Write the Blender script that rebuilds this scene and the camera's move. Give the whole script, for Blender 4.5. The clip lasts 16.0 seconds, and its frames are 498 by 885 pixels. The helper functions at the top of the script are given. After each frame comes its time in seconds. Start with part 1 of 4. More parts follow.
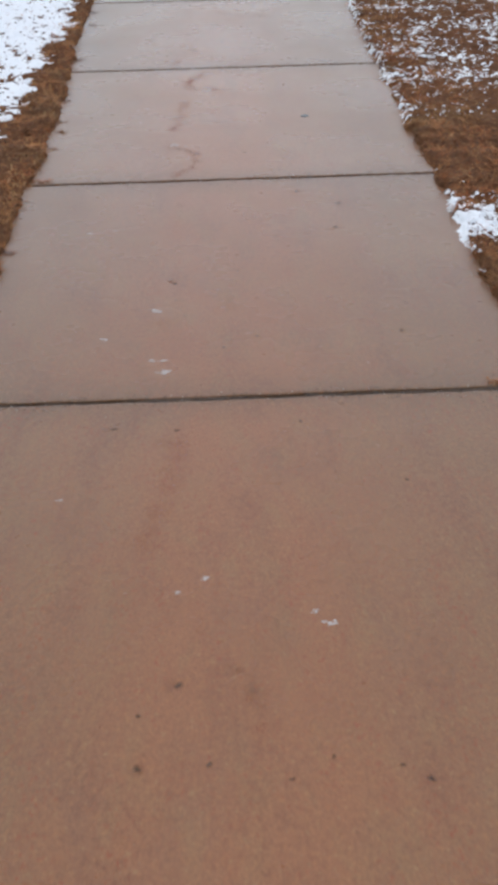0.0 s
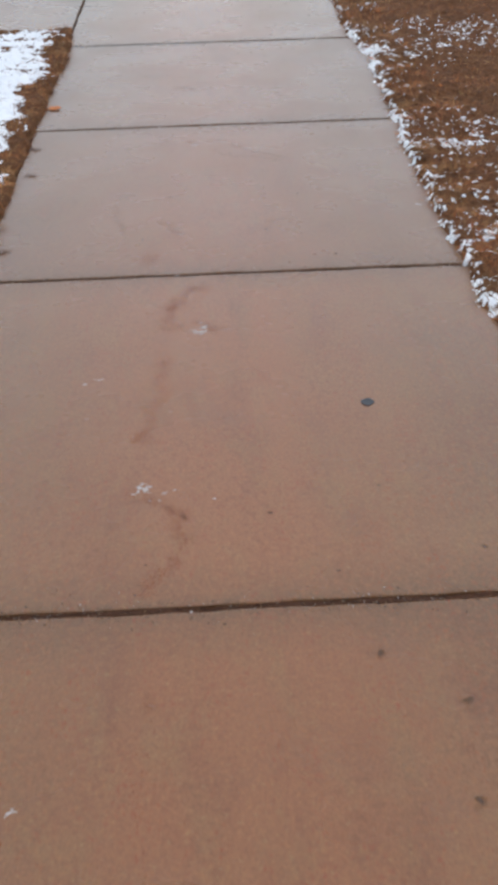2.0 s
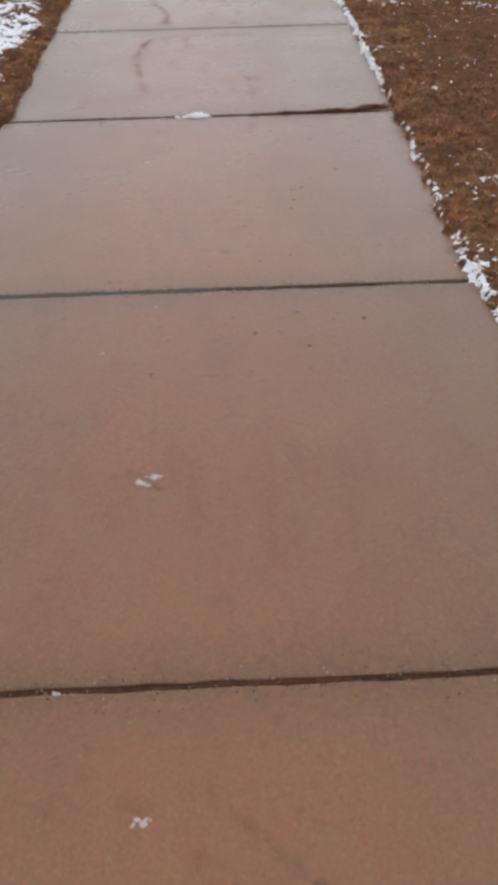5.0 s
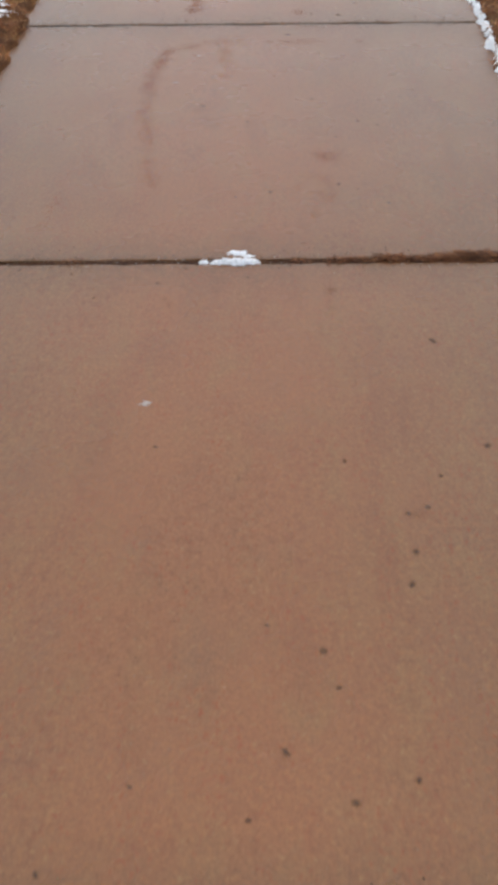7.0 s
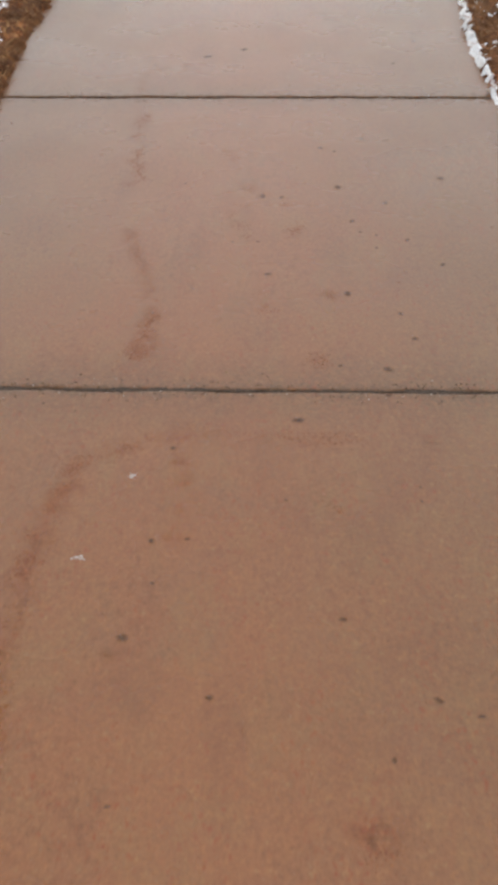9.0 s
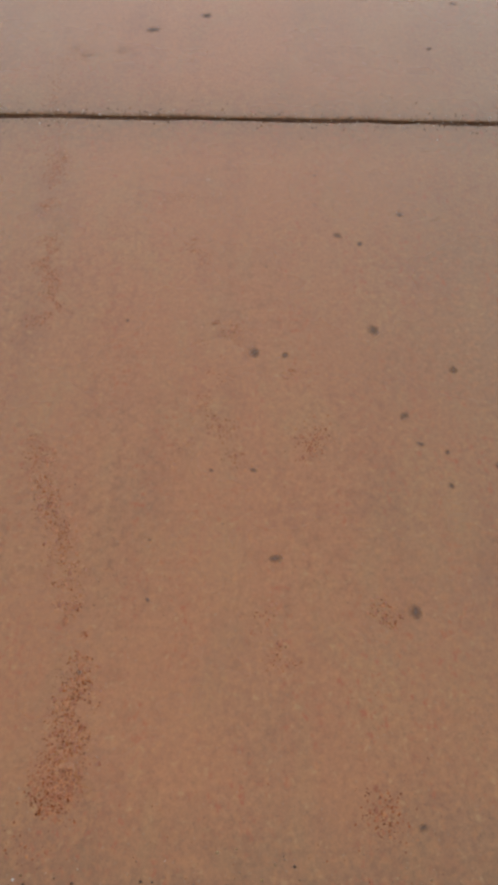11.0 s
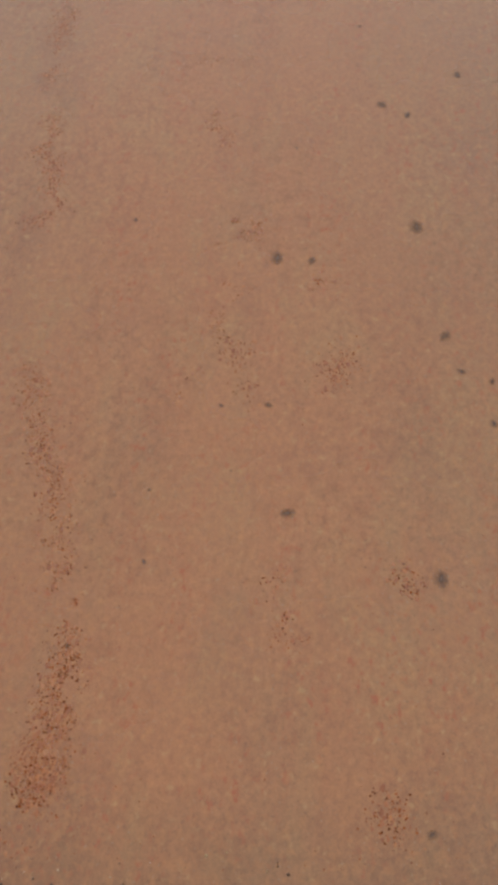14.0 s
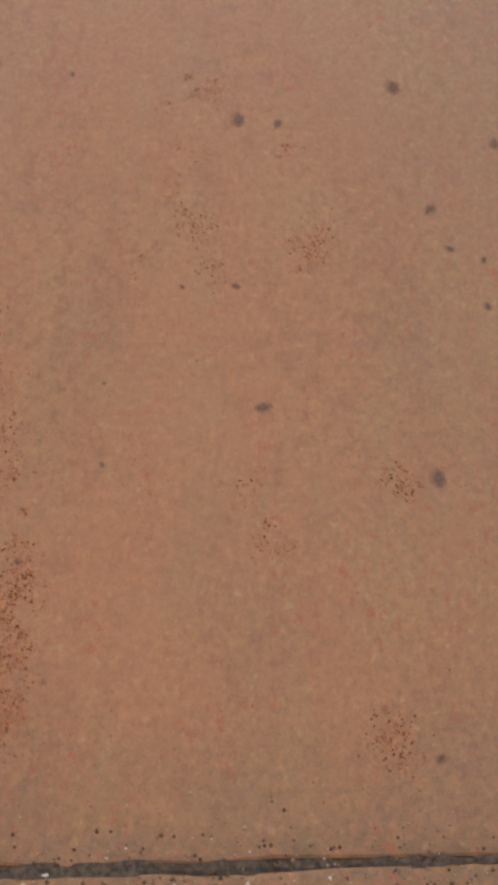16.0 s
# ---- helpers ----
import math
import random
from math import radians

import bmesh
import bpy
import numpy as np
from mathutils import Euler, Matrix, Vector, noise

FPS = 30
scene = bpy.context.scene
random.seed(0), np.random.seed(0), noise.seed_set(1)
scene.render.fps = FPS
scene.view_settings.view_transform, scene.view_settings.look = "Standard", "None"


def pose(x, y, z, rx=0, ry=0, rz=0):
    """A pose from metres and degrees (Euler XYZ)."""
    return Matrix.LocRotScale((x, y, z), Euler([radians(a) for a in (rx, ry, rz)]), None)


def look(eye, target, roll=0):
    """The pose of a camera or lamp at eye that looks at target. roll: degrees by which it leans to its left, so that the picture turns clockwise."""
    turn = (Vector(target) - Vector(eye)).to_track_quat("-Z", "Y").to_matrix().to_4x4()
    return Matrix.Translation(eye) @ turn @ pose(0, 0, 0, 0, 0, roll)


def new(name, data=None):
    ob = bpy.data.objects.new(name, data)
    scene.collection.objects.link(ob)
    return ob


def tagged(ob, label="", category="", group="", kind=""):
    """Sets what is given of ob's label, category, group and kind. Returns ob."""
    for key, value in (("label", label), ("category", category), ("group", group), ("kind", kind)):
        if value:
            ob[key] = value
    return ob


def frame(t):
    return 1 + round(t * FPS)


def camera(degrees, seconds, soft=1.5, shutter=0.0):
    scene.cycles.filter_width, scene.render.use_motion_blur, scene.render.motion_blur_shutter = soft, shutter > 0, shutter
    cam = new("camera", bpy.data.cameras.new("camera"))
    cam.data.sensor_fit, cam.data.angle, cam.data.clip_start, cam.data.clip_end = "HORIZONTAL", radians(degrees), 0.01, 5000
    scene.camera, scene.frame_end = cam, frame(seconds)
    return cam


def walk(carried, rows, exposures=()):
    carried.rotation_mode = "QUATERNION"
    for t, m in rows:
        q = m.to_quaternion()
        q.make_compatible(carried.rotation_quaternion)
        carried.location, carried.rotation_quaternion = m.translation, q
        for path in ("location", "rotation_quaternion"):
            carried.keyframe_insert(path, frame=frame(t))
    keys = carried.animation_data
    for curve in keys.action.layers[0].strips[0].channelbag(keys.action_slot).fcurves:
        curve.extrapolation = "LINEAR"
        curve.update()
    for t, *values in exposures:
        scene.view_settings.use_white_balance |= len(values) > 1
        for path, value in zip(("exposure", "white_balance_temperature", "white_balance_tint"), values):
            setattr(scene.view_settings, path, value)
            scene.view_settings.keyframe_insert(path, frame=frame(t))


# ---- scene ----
cam = camera(27.0, 16.0, soft=4.6, shutter=0.12)
PATH = [
    (0, (0.729, -2.296, 1.465), (0.765, -0.659, 0.316), -1.4),
    (0.2, (0.698, -2.043, 1.437), (0.75, -0.41, 0.284), 0.7),
    (0.5, (0.667, -1.678, 1.409), (0.767, -0.018, 0.298), 3.2),
    (1, (0.722, -1.085, 1.41), (0.716, 0.551, 0.259), -1.7),
    (1.5, (0.726, -0.5, 1.41), (0.751, 1.138, 0.263), -0.1),
    (2, (0.726, 0.031, 1.449), (0.781, 1.679, 0.316), -1.5),
    (2.2, (0.726, 0.26, 1.44), (0.696, 1.892, 0.284), -3.0),
    (2.5, (0.762, 0.612, 1.423), (0.741, 2.233, 0.251), -0.6),
    (2.7, (0.757, 0.813, 1.423), (0.754, 2.45, 0.275), -0.2),
    (3, (0.758, 1.166, 1.438), (0.743, 2.801, 0.286), -1.8),
    (3.2, (0.787, 1.391, 1.433), (0.772, 3.095, 0.385), -1.2),
    (3.5, (0.84, 1.748, 1.418), (0.828, 3.471, 0.404), 0.1),
    (3.7, (0.839, 1.965, 1.426), (0.787, 3.714, 0.458), -0.3),
    (4, (0.835, 2.293, 1.438), (0.851, 4.017, 0.424), -0.3),
    (4.2, (0.851, 2.515, 1.418), (0.876, 4.229, 0.388), -2.6),
    (6.3, (0.746, 4.828, 1.347), (0.861, 6.321, 0.021), 2.0),
    (6.5, (0.79, 5.022, 1.351), (0.836, 6.523, 0.03), -2.3),
    (6.8, (0.808, 5.349, 1.394), (0.8, 6.867, 0.093), -2.2),
    (7, (0.815, 5.588, 1.414), (0.799, 7.044, 0.043), -0.8),
    (7.2, (0.816, 5.8, 1.413), (0.849, 7.29, 0.08), -0.1),
    (7.5, (0.819, 6.112, 1.404), (0.924, 7.572, 0.042), -1.1),
    (8, (0.863, 6.638, 1.295), (0.781, 8.209, 0.061), -4.0),
    (8.2, (0.853, 6.824, 1.266), (0.77, 8.396, 0.032), -2.3),
    (8.5, (0.839, 7.12, 1.239), (0.796, 8.708, 0.025), 2.2),
    (8.7, (0.85, 7.285, 1.219), (0.857, 8.852, -0.024), 1.8),
    (9, (0.882, 7.561, 1.206), (0.833, 9.115, -0.053), -0.6),
    (9.5, (0.891, 8.008, 1.208), (0.812, 9.536, -0.079), -0.6),
    (9.7, (0.838, 8.172, 1.189), (0.861, 9.69, -0.114), 2.1),
    (11.8, (0.767, 9.03, 1.145), (0.856, 10.215, -0.463), 3.0),
    (12, (0.797, 9.057, 1.144), (0.873, 10.212, -0.487), 2.2),
    (12.5, (0.844, 9.095, 1.13), (0.786, 10.176, -0.552), 2.4),
    (13, (0.923, 9.099, 1.114), (0.742, 10.117, -0.598), -5.4),
    (13.5, (0.92, 9.099, 1.117), (0.744, 10.13, -0.587), -7.6),
    (14, (0.88, 9.094, 1.123), (0.779, 10.122, -0.59), -4.7),
    (14.5, (0.841, 9.088, 1.126), (0.799, 10.116, -0.589), -3.0),
    (15, (0.805, 9.082, 1.119), (0.794, 10.112, -0.595), -2.1),
    (15.5, (0.765, 9.09, 1.114), (0.829, 10.074, -0.626), 1.9),
    (16, (0.795, 9.147, 0.979), (0.889, 10.026, -0.815), 5.0),
]
EXPOSURES = [(0, 0.5, 8200, 13), (1.5, 0.52, 8150, 12), (3, 0.6, 8450, 14), (4.2, 0.37, 8900, 17), (6.5, 0.56, 8700, 14), (8, 0.57, 9150, 15), (9.5, 0.62, 9650, 15), (12, 0.68, 9500, 13), (16, 0.79, 9450, 13)]
walk(cam, [(t, look(*r)) for t, *r in PATH], EXPOSURES)

# ---- world and light ----
world = bpy.data.worlds.new("world")
scene.world = world
world.use_nodes = True
wn, wl = world.node_tree.nodes, world.node_tree.links
sky = wn.new("ShaderNodeTexSky")
sky.sky_type = "NISHITA"
sky.sun_disc = False
sky.sun_elevation, sky.sun_rotation = radians(68), radians(3)
sky.air_density, sky.dust_density, sky.ozone_density = 1.0, 0.2, 3.5
wn["Background"].inputs["Strength"].default_value = 0.15
wl.new(sky.outputs["Color"], wn["Background"].inputs["Color"])

sun = new("sun", bpy.data.lights.new("sun", "SUN"))
sun.data.energy, sun.data.angle, sun.data.color = 1.2, radians(112), (0.85, 0.94, 1.0)
sun.matrix_world = look((0.2, 3.75, 9.27), (0, 0, 0))


# ---- materials ----
class Nodes:
    """A short way to write node materials."""

    def __init__(self, name, **inputs):
        self.mat = bpy.data.materials.new(name)
        self.mat.use_nodes = True
        self.tree = self.mat.node_tree
        self.bsdf = self.tree.nodes["Principled BSDF"]
        for key, value in inputs.items():
            self.set(key, value)

    def plug(self, node, key, value):
        sock = node.inputs[key]
        if hasattr(value, "is_output"):
            self.tree.links.new(value, sock)
        elif isinstance(value, tuple) and len(value) == 3 and sock.type == "RGBA":
            sock.default_value = (*value, 1)
        else:
            sock.default_value = value

    def set(self, key, value):
        self.plug(self.bsdf, {"color": "Base Color", "rough": "Roughness", "normal": "Normal", "spec": "Specular IOR Level"}.get(key, key), value)

    def pos(self, scale=(1, 1, 1), obj=False):
        if obj:
            out = self.tree.nodes.new("ShaderNodeTexCoord").outputs["Object"]
        else:
            out = self.tree.nodes.new("ShaderNodeNewGeometry").outputs["Position"]
        m = self.tree.nodes.new("ShaderNodeMapping")
        m.inputs["Scale"].default_value = scale
        self.tree.links.new(out, m.inputs["Vector"])
        return m.outputs["Vector"]

    def noise(self, scale, detail=4, rough=0.55, at=None, warp=0.0):
        n = self.tree.nodes.new("ShaderNodeTexNoise")
        n.inputs["Scale"].default_value, n.inputs["Detail"].default_value, n.inputs["Roughness"].default_value = scale, detail, rough
        n.inputs["Distortion"].default_value = warp
        self.tree.links.new(at if at is not None else self.pos(), n.inputs["Vector"])
        return n.outputs["Fac"]

    def ramp(self, fac, *stops):
        r = self.tree.nodes.new("ShaderNodeValToRGB")
        el = r.color_ramp.elements
        while len(el) < len(stops):
            el.new(0.5)
        for e, (p, c) in zip(el, stops):
            e.position, e.color = p, (*c, 1) if isinstance(c, tuple) else (c, c, c, 1)
        self.tree.links.new(fac, r.inputs["Fac"])
        return r.outputs["Color"]

    def mix(self, fac, a, b, kind="MIX"):
        m = self.tree.nodes.new("ShaderNodeMix")
        m.data_type, m.blend_type = "RGBA", kind
        for sock, value in ((m.inputs[0], fac), (m.inputs[6], a), (m.inputs[7], b)):
            if hasattr(value, "is_output"):
                self.tree.links.new(value, sock)
            else:
                sock.default_value = (*value, 1) if isinstance(value, tuple) else value
        return m.outputs[2]

    def math(self, kind, a, b=0.0, c=0.0):
        m = self.tree.nodes.new("ShaderNodeMath")
        m.operation = kind
        for i, value in enumerate((a, b, c)):
            self.plug(m, i, value)
        return m.outputs[0]

    def axis(self, k):
        s = self.tree.nodes.new("ShaderNodeSeparateXYZ")
        self.tree.links.new(self.pos(), s.inputs[0])
        return s.outputs[k]

    def island(self):
        return self.tree.nodes.new("ShaderNodeNewGeometry").outputs["Random Per Island"]

    def random(self):
        return self.tree.nodes.new("ShaderNodeObjectInfo").outputs["Random"]

    def bump(self, height, strength=0.3, distance=0.002):
        b = self.tree.nodes.new("ShaderNodeBump")
        b.inputs["Strength"].default_value, b.inputs["Distance"].default_value = strength, distance
        self.tree.links.new(height, b.inputs["Height"])
        self.set("normal", b.outputs["Normal"])


def concrete_material():
    m = Nodes("damp_concrete")
    blotch = m.ramp(m.noise(1.6, 5, 0.6), (0.3, 0.0), (0.72, 1.0))
    base = m.mix(blotch, (0.212, 0.093, 0.037), (0.263, 0.119, 0.048))
    # lens colour shading painted in: reddish along the middle of the walk
    across = m.math("ABSOLUTE", m.math("SUBTRACT", m.axis(0), 0.74))
    wander = m.math("MULTIPLY_ADD", m.noise(1.3, 3), 0.34, -0.17)
    lens_red = m.ramp(m.math("ADD", across, wander), (0.13, 1.0), (0.60, 0.0))
    base = m.mix(m.math("MULTIPLY", lens_red, 0.78), base, (0.335, 0.110, 0.038))
    # soft rust clouds, long in the walking direction
    rust = m.ramp(m.noise(3.2, 5, 0.62, m.pos((2.2, 0.75, 1))), (0.52, 0.0), (0.74, 1.0))
    base = m.mix(m.math("MULTIPLY", rust, 0.5), base, (0.18, 0.055, 0.021))
    grey = m.ramp(m.noise(2.4, 4, 0.6, m.pos((1.4, 0.9, 1))), (0.55, 0.0), (0.75, 1.0))
    base = m.mix(m.math("MULTIPLY", grey, 0.28), base, (0.15, 0.082, 0.040))
    # hand-sized clouds: ochre, brick red and lilac-grey
    ochre = m.ramp(m.noise(9, 4, 0.6, m.pos((1.3, 0.6, 1.9)), 0.6), (0.48, 0.0), (0.68, 1.0))
    base = m.mix(m.math("MULTIPLY", ochre, 0.38), base, (0.275, 0.135, 0.048))
    brick = m.ramp(m.noise(13, 5, 0.65, m.pos((1.7, 0.55, 2.7)), 0.8), (0.52, 0.0), (0.70, 1.0))
    base = m.mix(m.math("MULTIPLY", brick, 0.42), base, (0.285, 0.085, 0.030))
    lilac = m.ramp(m.noise(6, 4, 0.6, m.pos((0.9, 0.8, 3.3)), 0.5), (0.54, 0.0), (0.72, 1.0))
    base = m.mix(m.math("MULTIPLY", lilac, 0.18), base, (0.185, 0.098, 0.058))
    # silt left along the rims of the slabs
    rim = m.tree.nodes.new("ShaderNodeAttribute")
    rim.attribute_name = "rim"
    silt = m.math("MULTIPLY", rim.outputs["Fac"], m.ramp(m.noise(24, 5, 0.7), (0.28, 0.25), (0.60, 1.0)))
    base = m.mix(m.math("MULTIPLY", silt, 0.8), base, (0.142, 0.068, 0.025))
    # sand grain and tiny dark and pale specks
    grain = m.noise(420, 3, 0.7)
    base = m.mix(0.28, base, m.ramp(grain, (0.3, 0.32), (0.7, 0.70)), "OVERLAY")
    mottle = m.ramp(m.noise(48, 5, 0.7, m.pos((1.25, 0.8, 1))), (0.48, 0.0), (0.64, 1.0))
    orange = m.ramp(m.noise(75, 4, 0.65, m.pos((1.1, 0.9, 2.3))), (0.51, 0.0), (0.64, 1.0))
    base = m.mix(m.math("MULTIPLY", orange, 0.40), base, (0.36, 0.13, 0.040))
    coarse = m.noise(120, 4, 0.75, m.pos((1.15, 0.9, 3.1)))
    base = m.mix(0.42, base, m.ramp(coarse, (0.3, 0.26), (0.7, 0.76)), "OVERLAY")
    dirty = m.ramp(m.noise(4.5, 4, 0.6, m.pos((1.6, 0.6, 1))), (0.38, 0.2), (0.66, 1.0))
    base = m.mix(m.math("MULTIPLY", m.math("MULTIPLY", mottle, dirty), 0.46), base, (0.16, 0.042, 0.013))
    # clusters of red, ochre and pale sand spots, ranked in the walking direction
    rank = m.ramp(m.noise(7, 4, 0.6, m.pos((2.4, 0.7, 1.3))), (0.44, 0.0), (0.62, 1.0))
    red = m.ramp(m.noise(95, 3, 0.6, m.pos((1.2, 0.75, 4.1))), (0.55, 0.0), (0.66, 1.0))
    base = m.mix(m.math("MULTIPLY", m.math("MULTIPLY", red, rank), 0.85), base, (0.30, 0.060, 0.016))
    sand = m.ramp(m.noise(80, 3, 0.6, m.pos((1.0, 0.9, 5.3))), (0.60, 0.0), (0.70, 1.0))
    base = m.mix(m.math("MULTIPLY", sand, 0.35), base, (0.40, 0.215, 0.085))
    fleck = m.ramp(m.noise(170, 2, 0.5), (0.62, 0.0), (0.72, 1.0))
    base = m.mix(m.math("MULTIPLY", fleck, 0.25), base, (0.06, 0.024, 0.013))
    pale = m.ramp(m.noise(190, 2, 0.5, m.pos((1.1, 1, 1.7))), (0.66, 0.0), (0.74, 1.0))
    base = m.mix(m.math("MULTIPLY", pale, 0.5), base, (0.26, 0.17, 0.10))
    one = m.math("MULTIPLY_ADD", m.random(), 0.12, 0.94)
    hsv = m.tree.nodes.new("ShaderNodeHueSaturation")
    m.plug(hsv, "Color", base), m.plug(hsv, "Value", one)
    m.set("color", hsv.outputs["Color"])
    wet = m.noise(2.1, 4, 0.6)
    m.set("rough", m.math("MULTIPLY_ADD", wet, 0.24, 0.16))
    m.set("spec", 0.5)
    m.bump(m.math("ADD", m.math("MULTIPLY", m.noise(300, 3, 0.7), 0.6), m.noise(60, 3)), 0.25, 0.0009)
    return m.mat


def plain(name, low, high, scale, rough=0.9, relief=0.3, depth=0.002, spec=0.3):
    m = Nodes(name)
    n = m.noise(scale, 6, 0.65)
    m.set("color", m.mix(m.ramp(n, (0.3, 0.0), (0.7, 1.0)), low, high))
    m.set("rough", rough), m.set("spec", spec)
    m.bump(m.noise(scale * 4, 4, 0.7), relief, depth)
    return m.mat


def grass_material(name, *colours, faded=0.22):
    m = Nodes(name)
    steps = [(i / (len(colours) - 1), c) for i, c in enumerate(colours)]
    base = m.ramp(m.island(), *steps)
    patch = m.ramp(m.noise(8, 5, 0.65), (0.36, 0.55), (0.64, 1.7))
    olive = m.ramp(m.noise(2.6, 4, 0.65), (0.46, 0.0), (0.64, faded))
    base = m.mix(olive, base, (0.29, 0.165, 0.066))
    m.set("color", m.mix(1.0, base, patch, "MULTIPLY"))
    m.set("rough", 0.75), m.set("spec", 0.25)
    return m.mat


def snow_material():
    m = Nodes("old_snow")
    m.set("color", m.mix(m.ramp(m.noise(60, 4), (0.35, 0.0), (0.7, 1.0)), (0.97, 0.955, 0.93), (0.995, 0.985, 0.965)))
    m.set("rough", 0.55), m.set("spec", 0.4)
    m.bump(m.noise(350, 3, 0.7), 0.2, 0.0008)
    return m.mat


def gum_material(name, *colours):
    """Gum trodden thin: thick in the middle, worn away to the concrete at a ragged rim."""
    m = Nodes(name)
    gum = m.ramp(m.random(), *[(i / (len(colours) - 1), c) for i, c in enumerate(colours)])
    length = m.tree.nodes.new("ShaderNodeVectorMath")
    length.operation = "LENGTH"
    m.tree.links.new(m.pos((1, 1, 0), True), length.inputs[0])
    worn = m.math("MULTIPLY_ADD", m.noise(2.6, 4, 0.6, m.pos((1, 1, 1), True)), 1.1, -0.55)
    rim = m.ramp(m.math("ADD", length.outputs["Value"], worn), (0.0, 0.0), (0.80, 1.0))
    m.set("color", m.mix(m.math("MULTIPLY", rim, 0.5), gum, (0.235, 0.100, 0.041)))
    m.set("Alpha", m.math("MULTIPLY_ADD", rim, -0.85, 0.85))
    m.set("rough", m.math("MULTIPLY_ADD", rim, -0.2, 0.55)), m.set("spec", 0.3)
    m.bump(m.noise(250, 3), 0.3, 0.0006)
    return m.mat


def speck_material():
    m = Nodes("rusty_dirt")
    m.set("color", m.ramp(m.island(), (0.0, (0.075, 0.017, 0.005)), (0.45, (0.15, 0.034, 0.009)), (1.0, (0.28, 0.062, 0.012))))
    m.set("rough", 0.8), m.set("spec", 0.04)
    return m.mat


def road_material():
    m = Nodes("salted_asphalt")
    base = m.mix(m.noise(1.2, 5, 0.65), (0.20, 0.20, 0.205), (0.36, 0.36, 0.37))
    m.set("color", m.mix(0.3, base, m.ramp(m.noise(260, 3, 0.7), (0.3, 0.15), (0.7, 0.85)), "OVERLAY"))
    m.set("rough", 0.6)
    m.bump(m.noise(220, 3), 0.5, 0.003)
    return m.mat


def field_material():
    """Dead lawn with thin snow lying in broad patches."""
    m = Nodes("dead_lawn_with_snow")
    straw = m.mix(m.noise(30, 5, 0.7), (0.13, 0.055, 0.02), (0.42, 0.23, 0.09))
    lace = m.math("ADD", m.math("MULTIPLY", m.noise(0.9, 4, 0.6), 0.6), m.math("MULTIPLY", m.noise(20, 5, 0.75), 0.5))
    m.set("color", m.mix(m.ramp(lace, (0.54, 0.0), (0.62, 1.0)), straw, (0.9, 0.9, 0.92)))
    m.set("rough", 0.85), m.set("spec", 0.2)
    m.bump(m.noise(45, 5, 0.7), 0.7, 0.02)
    return m.mat


CONCRETE = concrete_material()
JOINT = plain("wet_joint_dirt", (0.042, 0.016, 0.009), (0.13, 0.052, 0.026), 60, 0.8, 0.5, 0.003, 0.15)
SILT = plain("grey_silt", (0.036, 0.022, 0.017), (0.085, 0.050, 0.036), 110, 0.5, 0.4, 0.0015, 0.3)
WET_SILT = plain("dark_wet_silt", (0.020, 0.013, 0.010), (0.16, 0.10, 0.066), 170, 0.7, 0.7, 0.003, 0.25)
SOIL = plain("thatch_and_soil", (0.07, 0.025, 0.010), (0.26, 0.10, 0.036), 38, 0.95, 0.8, 0.008)
FIELD = field_material()
GUTTER = plain("wet_gutter_concrete", (0.06, 0.060, 0.064), (0.10, 0.10, 0.105), 3, 0.5, 0.2, 0.002, 0.35)
KERB = plain("kerb_concrete", (0.22, 0.185, 0.15), (0.34, 0.29, 0.235), 12, 0.6)
ROAD = road_material()
SNOW = snow_material()
GUM = gum_material("trodden_gum", (0.070, 0.044, 0.040), (0.10, 0.060, 0.048), (0.15, 0.075, 0.045))
OLD_GUM = gum_material("worn_gum", (0.09, 0.052, 0.038), (0.12, 0.062, 0.038), (0.16, 0.080, 0.042))
SPECK = speck_material()
LAWN_GRASS = grass_material("straw_grass", (0.15, 0.046, 0.016), (0.36, 0.118, 0.035), (0.46, 0.19, 0.062), (0.28, 0.135, 0.04), (0.56, 0.32, 0.14))
VERGE_GRASS = grass_material("russet_grass", (0.095, 0.028, 0.011), (0.31, 0.086, 0.027), (0.42, 0.135, 0.045), (0.22, 0.098, 0.036), (0.52, 0.26, 0.115), faded=0.55)
GOLD_GRASS = grass_material("golden_grass", (0.36, 0.18, 0.05), (0.56, 0.30, 0.09), (0.68, 0.40, 0.15), (0.50, 0.29, 0.10), faded=0.05)
MATTED_GRASS = grass_material("wet_matted_grass", (0.06, 0.020, 0.009), (0.15, 0.048, 0.019), (0.24, 0.080, 0.030), (0.38, 0.17, 0.075), faded=0.0)
LEAF = plain("orange_leaf", (0.55, 0.13, 0.025), (0.75, 0.24, 0.06), 60, 0.6)
CRUMB = plain("ice_crumb", (0.38, 0.30, 0.25), (0.68, 0.58, 0.52), 160, 0.6)


# ---- tools ----
def mesh_of(name, verts, faces, material, smooth=False):
    me = bpy.data.meshes.new(name)
    me.from_pydata([tuple(v) for v in verts], [], [tuple(f) for f in faces])
    me.materials.append(material)
    if smooth:
        me.shade_smooth()
    return me


def big_mesh(name, verts, quads, material, smooth=True):
    """A mesh from arrays, quick for many faces (all of one size)."""
    me = bpy.data.meshes.new(name)
    n, k = quads.shape
    me.vertices.add(len(verts)), me.loops.add(n * k), me.polygons.add(n)
    me.vertices.foreach_set("co", verts.astype(np.float32).ravel())
    me.loops.foreach_set("vertex_index", quads.astype(np.int32).ravel())
    me.polygons.foreach_set("loop_start", np.arange(0, n * k, k, dtype=np.int32))
    me.update(calc_edges=True)
    me.validate()
    me.materials.append(material)
    if smooth:
        me.shade_smooth()
    return me


